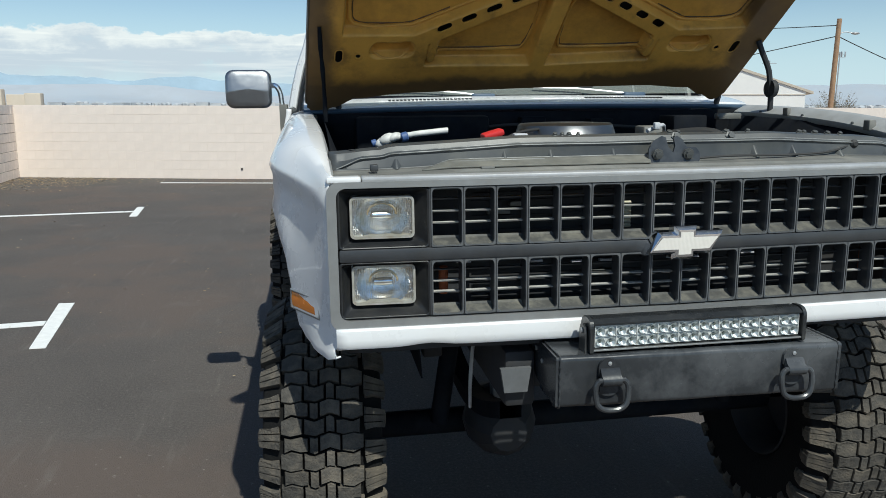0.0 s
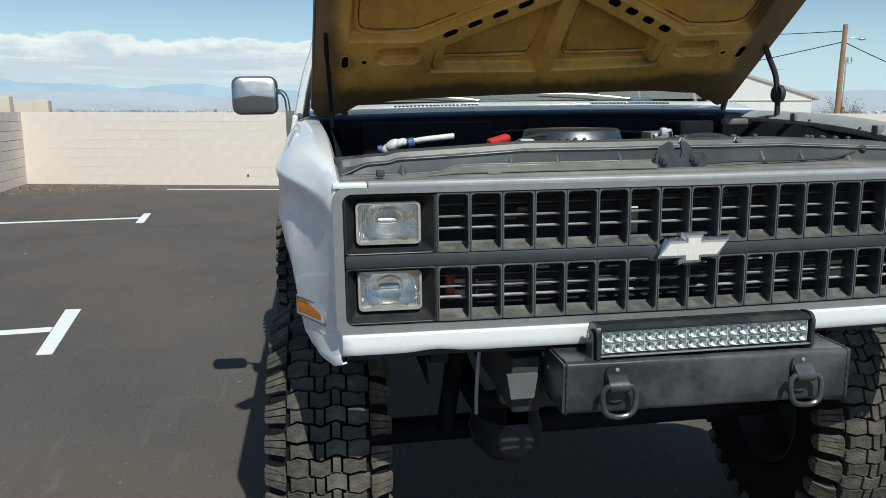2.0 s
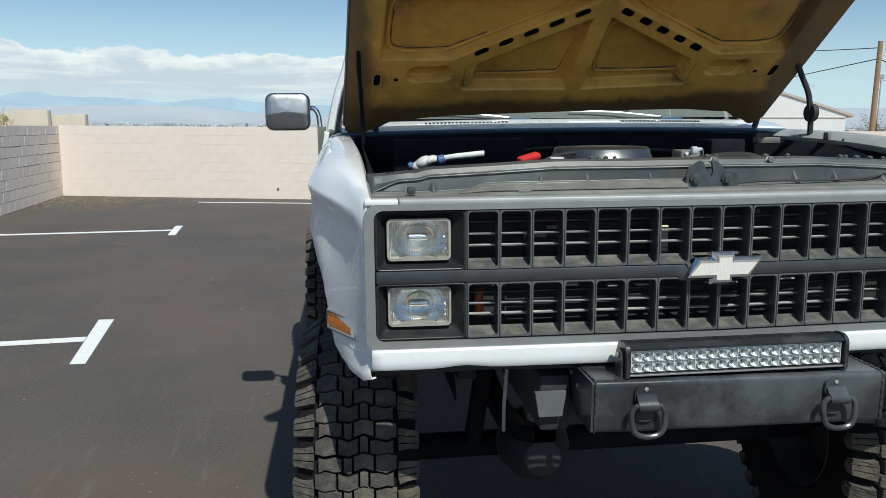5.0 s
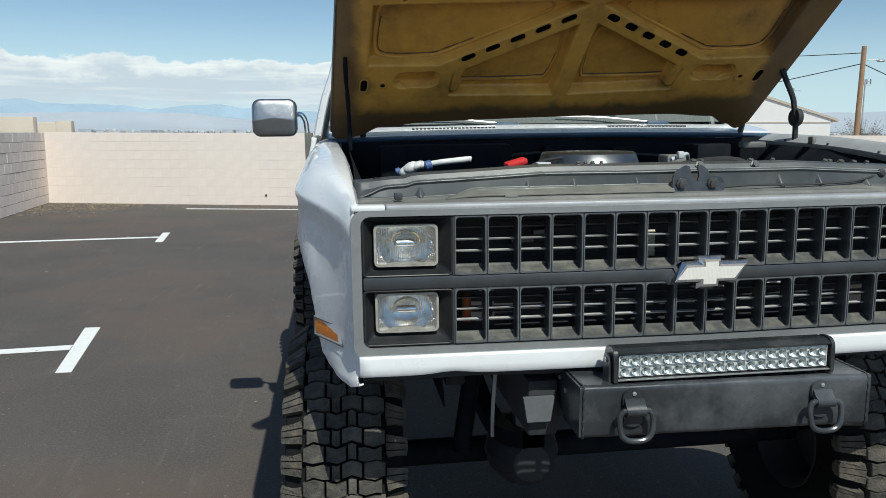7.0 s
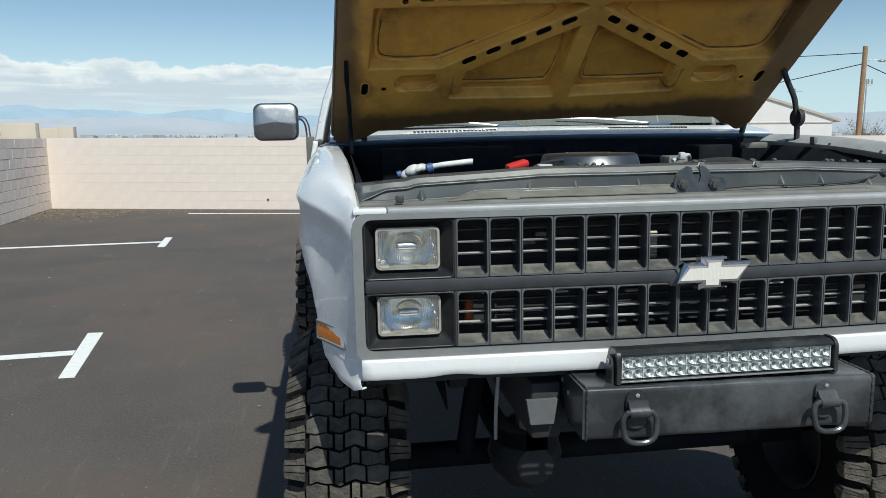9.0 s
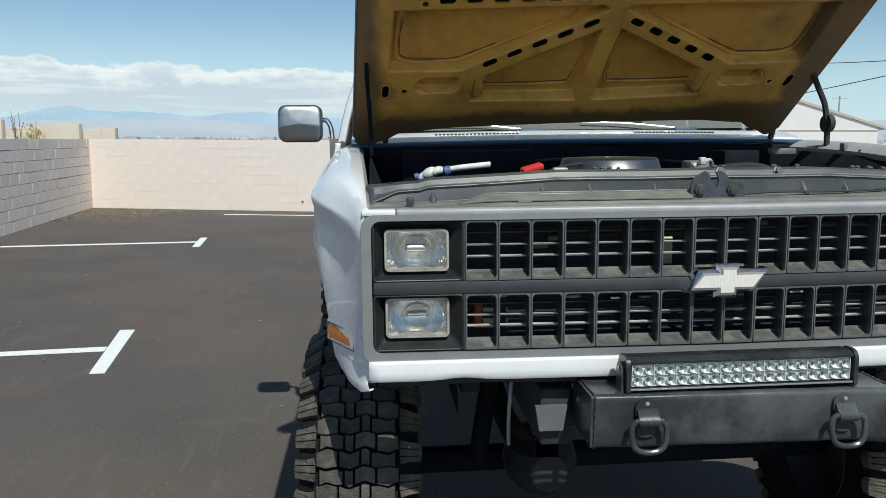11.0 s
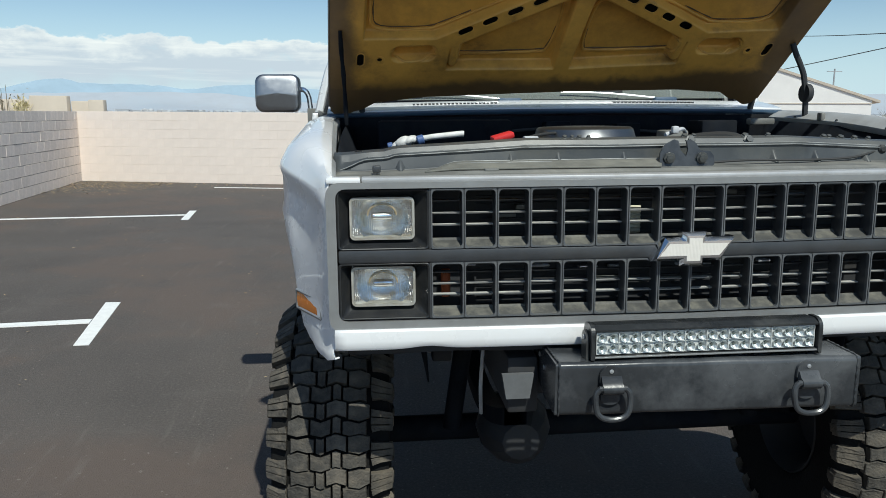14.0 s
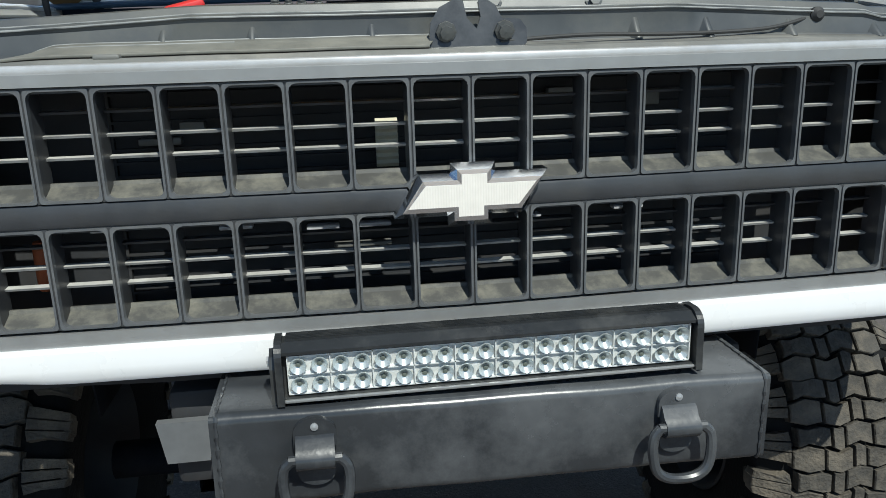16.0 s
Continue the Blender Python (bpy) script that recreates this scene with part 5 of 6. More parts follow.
# ---- side marker lights ----
for side in (-1, 1):
    bm = bmesh.new()
    rows = []
    for y in [0.100 + 0.128 * k / 8 for k in range(9)]:
        xo = curve(y, (-0.1, 0.868), (0.42, 1.022)) - 0.006 - 0.022 * (1 - y / 0.26) + 0.001
        zc = 1.071
        rows.append([(side * (xo - 0.004), y, zc - 0.020), (side * (xo + 0.005), y, zc - 0.019), (side * (xo + 0.007), y, zc), (side * (xo + 0.005), y, zc + 0.019), (side * (xo - 0.004), y, zc + 0.020)])
    loft(bm, rows)
    mk = part("side_marker", bm, ORANGE, truck, "amber side marker lens")
    bm = bmesh.new()
    ends = []
    for y in [0.095 + 0.138 * k / 8 for k in range(9)]:
        xo = curve(y, (-0.1, 0.868), (0.42, 1.022)) - 0.006 - 0.022 * (1 - y / 0.26) + 0.001
        zc = 1.071
        ends.append(((side * (xo + 0.003), y, zc - 0.024), (side * (xo + 0.003), y, zc + 0.024)))
    tube(bm, [a for a, b in ends] + [b for a, b in ends[::-1]] + [ends[0][0]], 0.005, 6)
    part("marker_bezel", bm, TRIM, mk)

# ---- bumper, shackles, light bar ----
TIP = Matrix.Translation((0.016, 0, 0.915)) @ pose(0, 0, 0, 0, 0.75, 0)   # the bumper hangs a touch out of true
BX, BH = 0.369, 0.0645
bumper = new("front_bumper", None)
bumper.parent = truck
bumper.matrix_basis = TIP
tagged(bumper, label="satin black steel tube bumper with D-ring shackles")
bm = bmesh.new()
tubing = rounded(-0.135, 0.020, -BH, BH, 0.013, 4)
loft(bm, [[(x, y + 0.0008 * math.sin(x * 23 + z * 40), z + 0.0006 * math.sin(x * 31)) for y, z in tubing] for x in [-BX + 0.006 + (2 * BX - 0.012) * i / 40 for i in range(41)]], wrap=True)
part("tube_body", bm, SATIN, bumper, smooth=40)
for sx in (-1, 1):
    bm = bmesh.new()
    prism(bm, [(y, z) for y, z in rounded(-0.133, 0.105, -BH + 0.002, BH - 0.002, 0.006, 3)][:12] + [(-0.133, -BH + 0.012), (-0.120, -BH + 0.002), (0.02, -BH + 0.022), (0.105, -BH + 0.062)], Matrix(((0, 0, 1, sx * BX - 0.004), (1, 0, 0, 0), (0, 1, 0, 0), (0, 0, 0, 1))), 0.008)
    plate = part("end_plate", bm, SATIN, bumper, "flat steel end plate", smooth=0)
    for y, z in ((-0.02, 0.018), (0.03, 0.036)):
        bm = bmesh.new()
        lathe(bm, [(0.0, 0.0), (0.006, 0.0), (0.006, 0.0015), (0.0, 0.0015)], Matrix.Translation((sx * (BX + 0.0045), y, z)) @ pose(0, 0, 0, 0, 90 * sx, 0), 12)
        part("bolt_head", bm, GREY, bumper, "small bright bolt head", smooth=0)
    # weld bead round the end
    bm = bmesh.new()
    ends = rounded(-0.136, 0.018, -BH - 0.001, BH + 0.001, 0.014, 3)
    loop = even([(sx * (BX - 0.005), y, z) for y, z in ends], 90)
    tube(bm, loop + loop[:1], lambda t: 0.0024 + 0.0009 * math.sin(t * 400), 6, cap=False)
    part("weld_bead", bm, SATIN, bumper, smooth=0)
for x in (-0.244, 0.236):
    bm = bmesh.new()
    pad = [(0.027 * math.cos(radians(10 * k)), 0.037 + 0.020 * math.sin(radians(10 * k))) for k in range(19)] + [(-0.027, 0.018), (0.027, 0.018)]
    prism(bm, pad, Matrix.Translation((x, -0.1435, 0)) @ FRONT, 0.012)
    part("shackle_pad", bm, SATIN, bumper, "welded shackle pad", smooth=30)
    bm = bmesh.new()
    lathe(bm, [(0.0, 0.0), (0.005, 0.0), (0.005, 0.002), (0.0, 0.003)], Matrix.Translation((x, -0.1435, 0.046)) @ pose(0, 0, 0, 90, 0, 0), 10)
    part("pad_bolt", bm, GREY, bumper, smooth=0)
    bm = bmesh.new()
    strap = [(-0.143, 0.035), (-0.149, 0.032), (-0.156, 0.022), (-0.167, 0.015), (-0.169, 0.005), (-0.162, -0.004), (-0.149, -0.008), (-0.141, -0.007)]
    prism(bm, strap, Matrix(((0, 0, 1, x - 0.024), (1, 0, 0, 0), (0, 1, 0, 0), (0, 0, 0, 1))), 0.048)
    part("shackle_strap", bm, SATIN, bumper, smooth=50)
    bm = bmesh.new()
    prism(bm, [(0.023 * math.cos(radians(180 + 15 * k)), -0.020 + 0.016 * math.sin(radians(180 + 15 * k))) for k in range(13)] + [(0.023, -0.010), (-0.023, -0.010)], Matrix.Translation((x, -0.143, 0)) @ FRONT, 0.010)
    part("shackle_foot", bm, SATIN, bumper)
    bm = bmesh.new()
    ring = [(x - 0.030, 0.010), (x - 0.039, 0.0), (x - 0.041, -0.022), (x - 0.035, -0.048), (x - 0.016, -0.060), (x + 0.016, -0.060), (x + 0.035, -0.048), (x + 0.041, -0.022), (x + 0.039, 0.0), (x + 0.030, 0.010)]
    tube(bm, bend([(px, -0.160 - 0.008 * (0.010 - pz) / 0.07, pz) for px, pz in ring], 4), 0.0070, 10)
    tube(bm, [(x - 0.033, -0.160, 0.010), (x + 0.033, -0.160, 0.010)], 0.0068, 10)
    part("shackle_ring", bm, SATIN, bumper, "black D-ring")
for x in (-0.02, 0.04):
    bm = bmesh.new()
    lathe(bm, [(0.011, 0), (0.011, 0.016), (0.006, 0.022)], Matrix.Translation((x, -0.05, -BH)) @ pose(0, 0, 0, 180, 0, 0), 10)
    part("bolt", bm, SATIN, bumper)

# light bar
L0, L1 = -0.262, 0.283
ACROSS = Matrix(((0, 0, 1, L0), (1, 0, 0, 0), (0, 1, 0, 0), (0, 0, 0, 1)))
bm = bmesh.new()
prism(bm, [(-0.118, 0.988), (-0.118, 0.994), (-0.106, 0.994), (-0.106, 1.050), (-0.121, 1.052), (-0.121, 1.056), (-0.105, 1.064), (-0.078, 1.063), (-0.066, 1.054), (-0.062, 1.04), (-0.062, 0.988)], ACROSS, L1 - L0)
bar = part("light_bar", bm, BARBLACK, truck, "black LED light bar with clear optics", smooth=0)
for k in range(6):
    bm = bmesh.new()
    box(bm, L0 + 0.004, L1 - 0.004, -0.103 + 0.006 * k, -0.1015 + 0.006 * k, 1.060, 1.0665 - 0.0004 * k)
    part("cooling_fin", bm, BARBLACK, bar, smooth=0)
for sx, x in ((-1, L0 - 0.009), (1, L1)):
    bm = bmesh.new()
    outline = [(-0.126, 0.986), (-0.126, 1.046)] + [(-0.126 + 0.024 * (1 - math.cos(radians(15 * k))), 1.046 + 0.022 * math.sin(radians(15 * k))) for k in range(1, 7)] + [(-0.078, 1.067), (-0.064, 1.058), (-0.058, 1.042), (-0.058, 0.986)]
    prism(bm, outline, Matrix(((0, 0, 1, x), (1, 0, 0, 0), (0, 1, 0, 0), (0, 0, 0, 1))), 0.009)
    part("end_cap", bm, BARBLACK, bar, smooth=0)
    bm = bmesh.new()
    xb = x - 0.008 if sx < 0 else x + 0.011
    prism(bm, [(-0.112, 0.978), (-0.110, 1.030), (-0.104, 1.045), (-0.090, 1.052), (-0.076, 1.045), (-0.070, 1.030), (-0.068, 0.978)], Matrix(((0, 0, 1, xb), (1, 0, 0, 0), (0, 1, 0, 0), (0, 0, 0, 1))), 0.006)
    part("mount_bracket", bm, BARBLACK, bar, smooth=0)
    bm = bmesh.new()
    lathe(bm, [(0.0, 0.0), (0.007, 0.0), (0.007, 0.004), (0.0, 0.005)], Matrix.Translation((xb + (0 if sx < 0 else 0.006), -0.090, 1.034)) @ pose(0, 0, 0, 0, 90 * sx, 0), 6)
    part("bracket_bolt", bm, GREY, bar, smooth=0)
bm = bmesh.new()
box(bm, L0 + 0.006, L1 - 0.006, -0.112, -0.104, 0.9975, 1.0495)
part("led_tray", bm, BOARD, bar)
for z in (0.9975, 1.0235, 1.0485):
    bm = bmesh.new()
    box(bm, L0 + 0.006, L1 - 0.006, -0.1165, -0.1115, z - 0.0007, z + 0.0007)
    part("tray_rib", bm, BOARD, bar, smooth=0)
PITCH_LED = (L1 - L0 - 0.012) / 20
for k in range(0, 21, 2):
    bm = bmesh.new()
    x = L0 + 0.006 + PITCH_LED * k
    box(bm, x - 0.0007, x + 0.0007, -0.1165, -0.1115, 0.9975, 1.0495)
    part("tray_rib", bm, BOARD, bar, smooth=0)
bm = bmesh.new()
box(bm, L0, L1, -0.1235, -0.1185, 0.9885, 0.9925, 0.001)
part("lower_lip", bm, TRIM, bar, "bright lower lip")
cup = bmesh.new()
lathe(cup, [(0.0108, 0.0), (0.0104, -0.0012), (0.0095, -0.0004), (0.0062, 0.0045), (0.0030, 0.0062), (0.0004, 0.0062)], Matrix.Identity(4), 14, closed=True)
first = part("led_optic", cup, LED, bar, smooth=50)
dot = bmesh.new()
lathe(dot, [(0.0034, 0.0), (0.0032, 0.0012), (0.0004, 0.0020)], Matrix.Identity(4), 8)
lamp = part("led_chip", dot, mat("led_phosphor", (0.10, 0.115, 0.10), 0.25), bar, smooth=50)
for r in range(2):
    for k in range(20):
        at = L0 + 0.006 + PITCH_LED * (k + 0.5), 1.0105 + 0.0255 * r
        for base, y in ((first, -0.1190), (lamp, -0.1135)):
            if r or k:
                ob = new(base.name.split(".")[0], base.data)
                ob.parent = bar
            else:
                ob = base
            ob.matrix_basis = pose(at[0], y, at[1], -90 if base is first else 90)

# ---- wheels ----
LEVEL = truck.matrix_world.inverted()


GROW = 0.936
LUGS = 30


def crown(r, w):
    """The tread's radius r at distance w from its middle line: flat, then round shoulders."""
    return r - 0.062 * max(0, (abs(w) - 0.055) / 0.13) ** 2.0


def lug_mesh(name, blocks, biter=0):
    """A tread block (split by sipes into outlines of (across, along)), wrapped on the tyre at its top."""
    bm = bmesh.new()
    for pts in blocks:
        cw, cs = sum(w for w, q in pts) / len(pts), sum(q for w, q in pts) / len(pts)
        rings = []
        for r, sh in ((0.468, 1.02), (0.498, 1.0), (0.501, 0.94)):
            rings.append([bm.verts.new((cw + (w - cw) * sh, crown(r, w) * math.sin((cs + (q - cs) * sh) / 0.5), crown(r, w) * math.cos((cs + (q - cs) * sh) / 0.5))) for w, q in pts])
        for lo, hi in zip(rings, rings[1:]):
            for k in range(len(lo)):
                bm.faces.new((lo[k], lo[(k + 1) % len(lo)], hi[(k + 1) % len(hi)], hi[k]))
        bm.faces.new(rings[-1])
    if biter:
        t0, t1 = -0.050, 0.044
        rows = []
        for r, w in ((0.440, 0.176), (0.432, 0.1865), (0.405, 0.188), (0.385, 0.180)):
            rows.append([(biter * (w - 0.014), r * math.sin(t0), r * math.cos(t0)), (biter * w, r * math.sin(t0 + 0.012), r * math.cos(t0 + 0.012)), (biter * w, r * math.sin(t1 - 0.012), r * math.cos(t1 - 0.012)), (biter * (w - 0.014), r * math.sin(t1), r * math.cos(t1))])
        loft(bm, rows)
    bmesh.ops.scale(bm, vec=(1.0, GROW, GROW), verts=bm.verts)
    bmesh.ops.recalc_face_normals(bm, faces=bm.faces)
    me = bpy.data.meshes.new(name)
    bm.to_mesh(me)
    bm.free()
    me.materials.append(LUG)
    return me


def mirrored(blocks):
    return [[(-w, -q) for w, q in pts] for pts in blocks]


CENTRE = [[(-0.051, -0.050), (-0.020, -0.058), (0.006, -0.048), (0.006, -0.004), (-0.022, -0.014), (-0.051, -0.004)], [(-0.035, 0.000), (-0.022, -0.007), (-0.012, -0.003), (-0.012, 0.044), (-0.020, 0.041), (-0.035, 0.045)]]
INNER = [[(-0.118, -0.046), (-0.090, -0.054), (-0.057, -0.048), (-0.057, -0.002), (-0.088, 0.006), (-0.118, -0.006)], [(-0.108, 0.004), (-0.088, 0.013), (-0.060, 0.005), (-0.041, 0.006), (-0.041, 0.044), (-0.060, 0.050), (-0.090, 0.044), (-0.108, 0.048)]]
EDGE = [[(-0.184, -0.031), (-0.122, -0.038), (-0.121, -0.014), (-0.186, -0.012)], [(-0.186, -0.009), (-0.121, -0.011), (-0.121, 0.011), (-0.186, 0.010)], [(-0.186, 0.013), (-0.121, 0.014), (-0.125, 0.036), (-0.150, 0.030), (-0.183, 0.033)]]
STEP = 2 * math.pi / LUGS
LUG_KINDS = [(lug_mesh("lug", CENTRE), 0.0), (lug_mesh("lug", mirrored(CENTRE)), 0.0), (lug_mesh("lug", INNER), 0.0), (lug_mesh("lug", mirrored(INNER)), 0.0), (lug_mesh("lug", EDGE, -1), 0.06), (lug_mesh("lug", mirrored(EDGE), 1), 0.56)]


def wheel(x, y, side):
    """A lifted truck's wheel: carcass, steel rim and, on the front ones, each tread lug."""
    front = y < 1
    root = new("wheel")
    root.parent = truck
    root.matrix_basis = LEVEL @ pose(x, y, 0.5 * GROW, random.uniform(0, 40), 0, (0 if side > 0 else 180) - (2.0 if front else 0))
    bm = bmesh.new()
    prof = [(0.22, -0.13), (0.25, -0.155), (0.33, -0.174), (0.40, -0.176), (0.425, -0.172)] + [(crown(0.474, w), w) for w in (-0.165, -0.14, -0.11, -0.08, -0.04, 0.0, 0.04, 0.08, 0.11, 0.14, 0.165)] + [(0.425, 0.172), (0.40, 0.176), (0.33, 0.174), (0.25, 0.155), (0.22, 0.13), (0.22, -0.13)]
    lathe(bm, prof, pose(0, 0, 0, 0, 90, 0), 72, closed=True)
    bmesh.ops.scale(bm, vec=(1.0, GROW, GROW), verts=bm.verts)
    tyre = part("tyre", bm, RUBBER, root, "black mud-terrain tyre carcass", smooth=50)
    rng = random.Random(11)
    rest = bmesh.new()
    for me, lead in LUG_KINDS:
        for k in range(LUGS):
            turn = Matrix.Rotation(-(k + lead) * STEP + rng.uniform(-0.006, 0.006), 4, "X")
            if front:
                ob = new("lug", me)
                ob.parent = root
                ob.matrix_basis = turn
            else:
                n = len(rest.verts)
                rest.from_mesh(me)
                rest.verts.ensure_lookup_table()
                bmesh.ops.transform(rest, matrix=turn, verts=rest.verts[n:])
    if front:
        rest.free()
    else:
        part("tread", rest, LUG, root, "chunky tread lugs", smooth=0, kind="stuff")
    bm = bmesh.new()
    lathe(bm, [(0.0, 0.02), (0.07, 0.02), (0.09, 0.0), (0.17, 0.02), (0.205, 0.08), (0.225, 0.14), (0.215, 0.145), (0.20, 0.10), (0.205, -0.1), (0.225, -0.14), (0.22, -0.145), (0.19, -0.1), (0.18, 0.0), (0.0, 0.0)], pose(0, 0, 0, 0, 90, 0), 32)
    bmesh.ops.scale(bm, vec=(1.0, GROW, GROW), verts=bm.verts)
    part("rim", bm, DARK, root, "black steel rim")
    return root


for x, y, side in ((-0.885, 0.735, -1), (0.878, 0.735, 1), (-1.005, 3.45, -1), (1.005, 3.45, 1)):
    wheel(x, y, side)

# ---- undercarriage ----
for side in (-1, 1):
    bm = bmesh.new()
    arch = [(0.76 - 0.52 * math.cos(radians(a)), 0.74 + 0.56 * math.sin(radians(a))) for a in range(24, 181, 12)]
    loft(bm, [[(side * 0.62, y, 0.80), (side * 0.63, y, z - 0.02), (side * 0.66, y, z), (side * (0.93 + 0.06 * min(1, max(0, (y - 0.25) / 0.2))), y, z + 0.01)] for y, z in arch if z > 0.82])
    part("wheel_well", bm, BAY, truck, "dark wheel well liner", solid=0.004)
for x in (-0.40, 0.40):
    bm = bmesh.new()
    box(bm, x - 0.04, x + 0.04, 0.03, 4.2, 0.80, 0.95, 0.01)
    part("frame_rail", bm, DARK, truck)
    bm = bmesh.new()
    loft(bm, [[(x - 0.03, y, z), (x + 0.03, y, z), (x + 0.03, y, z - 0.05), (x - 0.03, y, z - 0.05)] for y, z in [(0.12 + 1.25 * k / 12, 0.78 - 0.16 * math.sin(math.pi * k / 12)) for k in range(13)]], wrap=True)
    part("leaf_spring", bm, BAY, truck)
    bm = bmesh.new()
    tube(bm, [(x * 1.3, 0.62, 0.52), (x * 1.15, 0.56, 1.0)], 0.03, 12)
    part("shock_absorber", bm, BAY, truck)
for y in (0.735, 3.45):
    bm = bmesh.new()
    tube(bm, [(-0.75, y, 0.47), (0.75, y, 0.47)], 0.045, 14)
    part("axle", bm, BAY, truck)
    bm = bmesh.new()
    dx = -0.31 if y < 1 else 0.0
    lathe(bm, [(0.05, -0.20), (0.085, -0.195), (0.135, -0.15), (0.165, -0.09), (0.17, -0.05), (0.175, -0.05), (0.175, -0.03), (0.15, -0.01), (0.10, 0.10), (0.05, 0.2)], Matrix.Translation((dx, y - (0.06 if y < 1 else 0), 0.515)) @ pose(0, 0, 0, -90, 0, 0) @ Matrix.Diagonal((0.72, 0.72, 1, 1)), 12)
    part("differential", bm, DARK, truck, "black faceted differential housing", smooth=20)
bm = bmesh.new()
box(bm, -0.40, 0.40, 0.05, 0.16, 0.84, 0.92, 0.01)
part("cross_member", bm, DARK, truck)
bm = bmesh.new()
prism(bm, [(-0.456, 0.912), (-0.376, 0.912), (-0.386, 0.848), (-0.446, 0.848)], Matrix.Translation((0, 0.008, 0)) @ FRONT, 0.014)
part("frame_end_plate", bm, PLATE, truck, "bare grey steel plate on the frame end")

# ---- litter and plants ----
def litter():
    rng = random.Random(7)
    bm = bmesh.new()
    back = Vector((5.2, -1.12, 0)).normalized()
    inward = Vector((-1.12, -5.2, 0)).normalized()
    spots = []
    for k in range(3000):
        s = abs(rng.gauss(0, 2.0)) if rng.random() < 0.6 else rng.uniform(0, 6)
        d = abs(rng.gauss(0, 1.0)) * (1.5 if s < 1.2 else 1.0 if s < 2.5 else 0.45) + 0.05
        if s > 2.2 and rng.random() < 0.85:
            continue
        spots.append((Vector((-7.2, 16.15, 0)) + back * (s + 0.1) + inward * d, rng.uniform(0.009, 0.028)))
    for k in range(240):
        y = rng.uniform(2.2, 14)
        spots.append((Vector((rng.uniform(-6.5, -1.2), y, 0)), rng.uniform(0.005, 0.011) + 0.0013 * y * rng.random()))
    for p, r in spots:
        a = rng.uniform(0, 6.28)
        u, v = Vector((math.cos(a), math.sin(a), rng.uniform(-0.2, 0.2))) * r, Vector((-math.sin(a), math.cos(a), rng.uniform(0, 0.5))) * r * rng.uniform(0.25, 0.5)
        p = p + Vector((0, 0, 0.008 + abs(u.z) + 0.004))
        vs = [bm.verts.new(p + q) for q in (-u, -u * 0.3 - v, u * 0.5 - v * 0.8, u, u * 0.3 + v, -u * 0.5 + v * 0.9)]
        bm.faces.new(vs)
    tagged(part("leaf_litter", bm, LEAF, label="dry yellow leaves blown on the asphalt", smooth=0), category="leaves", kind="stuff")


litter()


def shrub(name, x, y, z, h, w, n, seed, label, leaf=None, clumps=16):
    """A bare desert bush: thin stems with small leaf clumps."""
    rng, leaf = random.Random(seed), leaf or SHRUB
    root = thing(name, label, "shrub")
    stems, leaves = bmesh.new(), bmesh.new()
    for k in range(n):
        a, lean = rng.uniform(0, 6.28), rng.uniform(0.1, 1.0)
        tip = Vector((x + math.cos(a) * w * lean, y + math.sin(a) * w * lean, z + h * rng.uniform(0.55, 1.0)))
        foot = Vector((x + math.cos(a) * 0.05, y + math.sin(a) * 0.05, z))
        mid = foot.lerp(tip, 0.5) + Vector((0, 0, h * 0.12))
        tube(stems, bend([foot, mid, tip], 3), lambda t: 0.012 - 0.008 * t, 5)
        for q in range(clumps):
            c = mid.lerp(tip, rng.random()) + Vector([rng.gauss(0, 0.06) for _ in range(3)])
            d, e = Vector([rng.gauss(0, 0.04) for _ in range(3)]), Vector([rng.gauss(0, 0.03) for _ in range(3)])
            leaves.faces.new([leaves.verts.new(c + v) for v in (d, e, -d)])
    part("stems", stems, leaf, root)
    part("foliage", leaves, leaf, root, smooth=0)


shrub("desert_shrub", -9.05, 17.7, 1.2, 0.78, 0.34, 26, 3, "dry straw-coloured grass growing between the wall sections", STRAW, 3)
shrub("desert_shrub", -9.5, 17.9, 1.2, 1.02, 0.25, 4, 12, "thin bare sapling beside the wall section", SHRUB, 2)
shrub("desert_shrub", 31.5, 42.0, -0.2, 2.9, 1.5, 60, 5, "bare brown shrub beside the white building", None, 6)
shrub("desert_shrub", 34.0, 46.0, -0.2, 2.4, 2.0, 60, 6, "bare brown shrub beside the white building", None, 6)
shrub("desert_shrub", 29.3, 44.0, -0.2, 3.0, 1.2, 50, 9, "bare brown shrub beside the white building", None, 6)

bm = bmesh.new()
lathe(bm, [(0.021, -0.03), (0.021, 0.012), (0.014, 0.012), (0.014, -0.03)], Matrix.Translation((-2.42, 15.155, 0.22)) @ pose(0, 0, 0, 90, 0, -12), 14)
tagged(part("weep_pipe", bm, CABLE, label="short black drain pipe in the block wall"), category="pipe")

# ---- smaller parts in the engine bay ----
def bay_box(name, x0, x1, y0, y1, z0, z1, material, label="", bevel=0.008):
    bm = bmesh.new()
    box(bm, x0, x1, y0, y1, z0, z1, bevel)
    return part(name, bm, material, truck, label)


def bay_hose(name, pts, r, material, label=""):
    bm = bmesh.new()
    tube(bm, bend(pts), r, 10)
    return part(name, bm, material, truck, label)


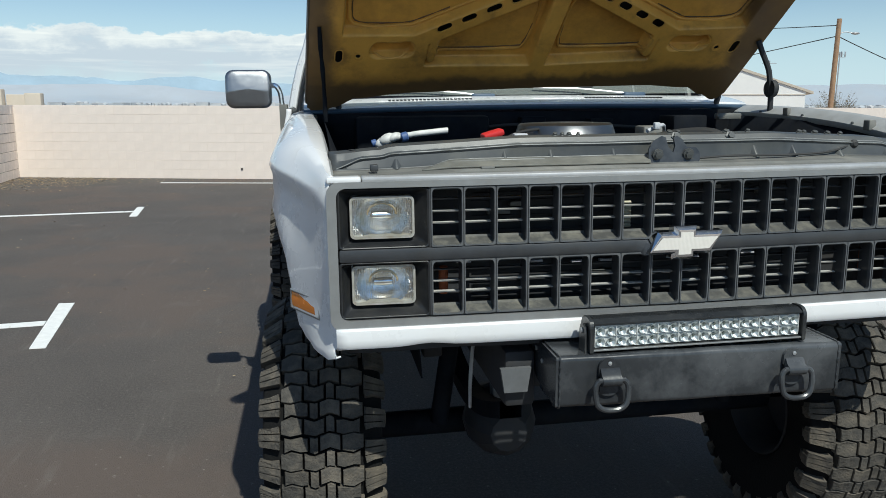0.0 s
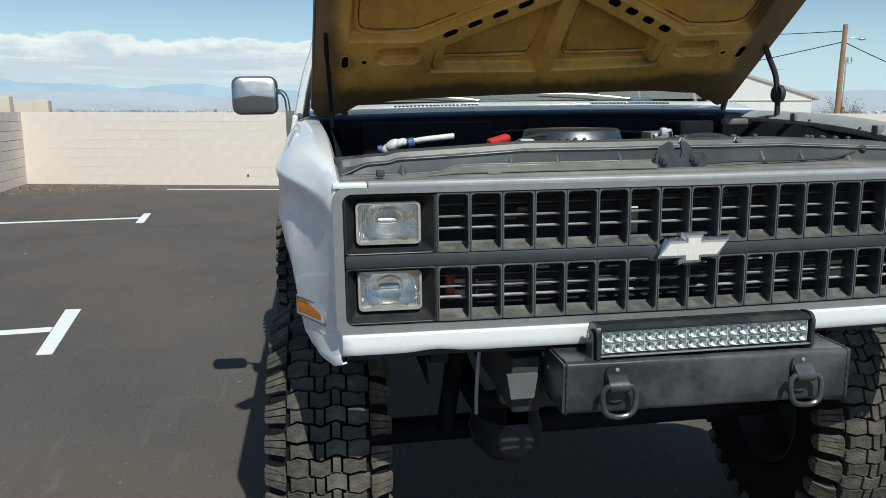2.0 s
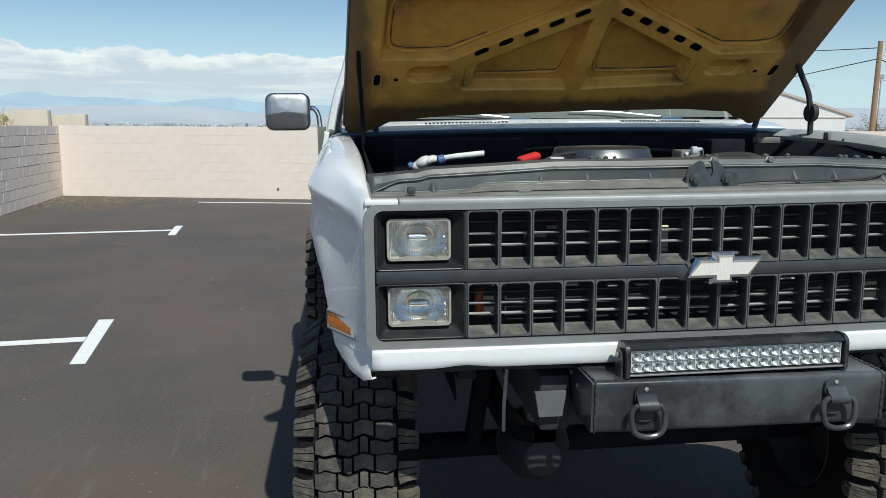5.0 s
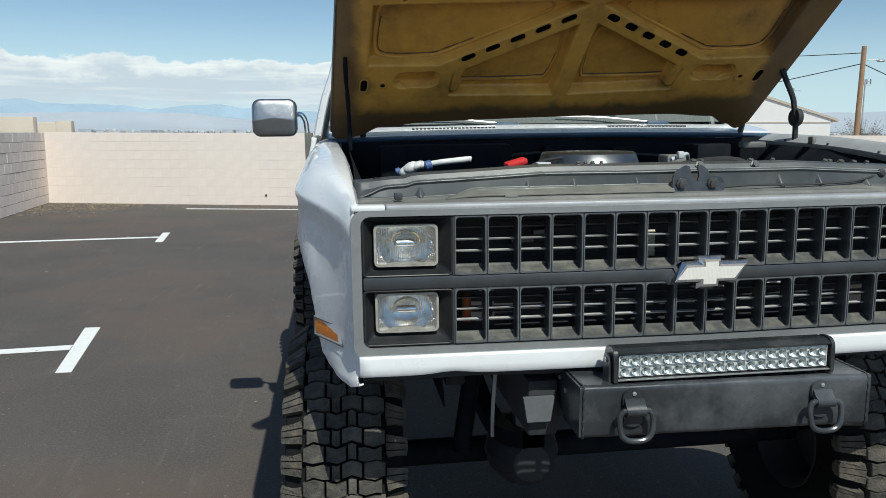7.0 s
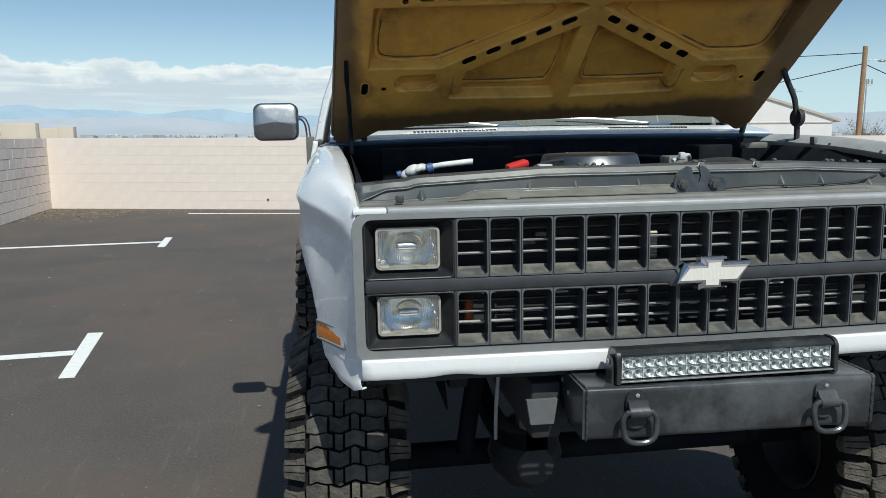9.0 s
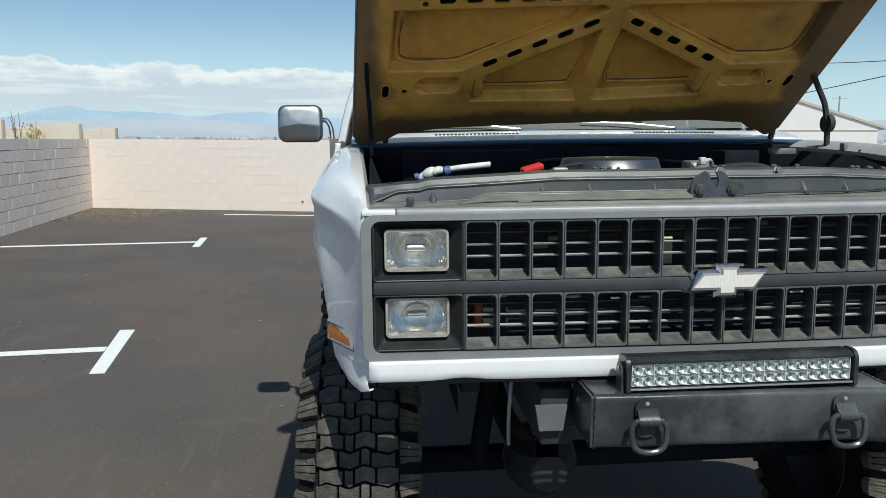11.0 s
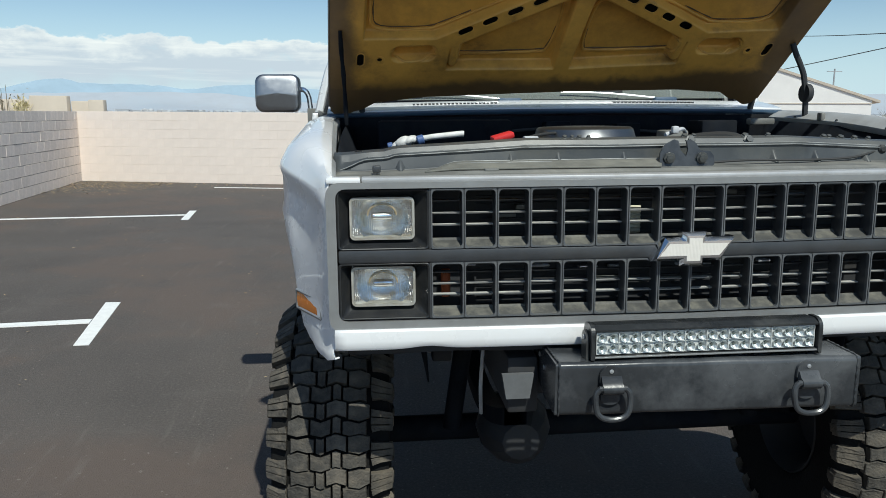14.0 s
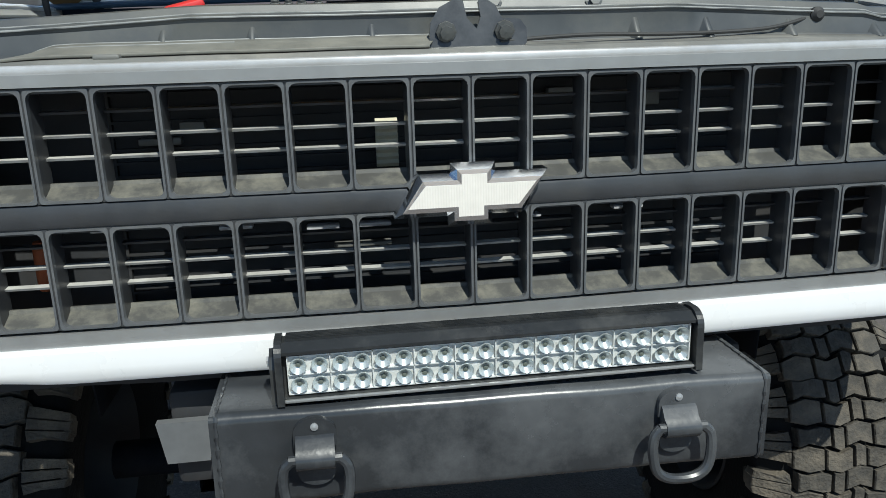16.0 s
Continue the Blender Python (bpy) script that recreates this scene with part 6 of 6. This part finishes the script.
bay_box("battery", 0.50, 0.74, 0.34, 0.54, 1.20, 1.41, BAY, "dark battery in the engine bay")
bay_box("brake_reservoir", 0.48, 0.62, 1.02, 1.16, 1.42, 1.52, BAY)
bay_box("heater_box", -0.74, -0.22, 1.14, 1.25, 1.36, 1.53, BAY, "near-black heater box on the firewall", 0.02)
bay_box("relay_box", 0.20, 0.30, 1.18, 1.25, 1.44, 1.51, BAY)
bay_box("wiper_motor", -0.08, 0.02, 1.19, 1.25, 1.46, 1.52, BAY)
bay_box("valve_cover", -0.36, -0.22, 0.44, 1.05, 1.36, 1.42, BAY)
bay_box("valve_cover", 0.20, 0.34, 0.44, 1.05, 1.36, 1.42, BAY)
bay_box("fluid_bottle", 0.17, 0.25, 0.60, 0.68, 1.44, 1.495, SHELF, "dull grey fluid bottle")
bay_hose("radiator_hose", [(0.30, 0.28, 1.42), (0.28, 0.36, 1.47), (0.18, 0.46, 1.46), (0.10, 0.52, 1.42)], 0.024, CABLE, "black radiator hose")
bay_hose("wiring_loom", [(-0.30, 1.2, 1.47), (-0.1, 1.22, 1.49), (0.3, 1.22, 1.48), (0.75, 1.1, 1.44)], 0.006, CABLE, "black wiring loom along the firewall")
bay_hose("wiring_loom", [(-0.36, 0.35, 1.46), (-0.30, 0.5, 1.478), (-0.18, 0.62, 1.49), (0.1, 0.8, 1.49)], 0.005, CABLE)
bay_hose("vacuum_hose", [(0.10, 0.42, 1.486), (0.14, 0.44, 1.497), (0.18, 0.48, 1.50), (0.24, 0.6, 1.47)], 0.006, PALE, "pale hose with a bright elbow")
bay_box("pale_elbow", 0.115, 0.135, 0.40, 0.42, 1.49, 1.512, PALE, "", 0.005)
bay_box("hood_bumper", 0.852, 0.868, 0.86, 0.89, 1.515, 1.545, SHELF, "dusty hood bumper bracket", 0.004)
bay_box("hood_bumper", 0.835, 0.860, 0.40, 0.43, 1.475, 1.508, SHELF, "dusty hood bumper bracket", 0.004)
bay_box("fender_bracket", 0.70, 0.80, 1.08, 1.12, 1.50, 1.525, SHELF, "dull bracket on the inner fender", 0.006)
for k in range(4):
    bm = bmesh.new()
    y = 0.22 + 0.28 * k
    z = 1.392 + 0.145 * (1 - math.exp(-y / 0.42))
    lathe(bm, [(0.006, 0.0), (0.006, 0.003), (0.004, 0.004), (0.004, 0.006)], Matrix.Translation((0.835 + 0.032 * min(1, y), y, z + 0.002)), 6)
    part("bolt", bm, PRIMER, truck, smooth=0)
bay_hose("brake_line", [(-0.44, 0.40, 0.92), (-0.45, 0.42, 0.75), (-0.44, 0.48, 0.62)], 0.006, PALE, "pale brake line")
bay_box("steering_damper", -0.62, -0.40, 0.30, 0.34, 0.90, 0.93, PRIMER)
bay_box("bump_stop", -0.60, -0.54, 0.40, 0.46, 0.82, 0.93, DARK)
bay_box("axle_plate", -0.36, -0.28, 0.50, 0.55, 0.63, 0.70, PLATE, "grey plate above the differential", 0.004)
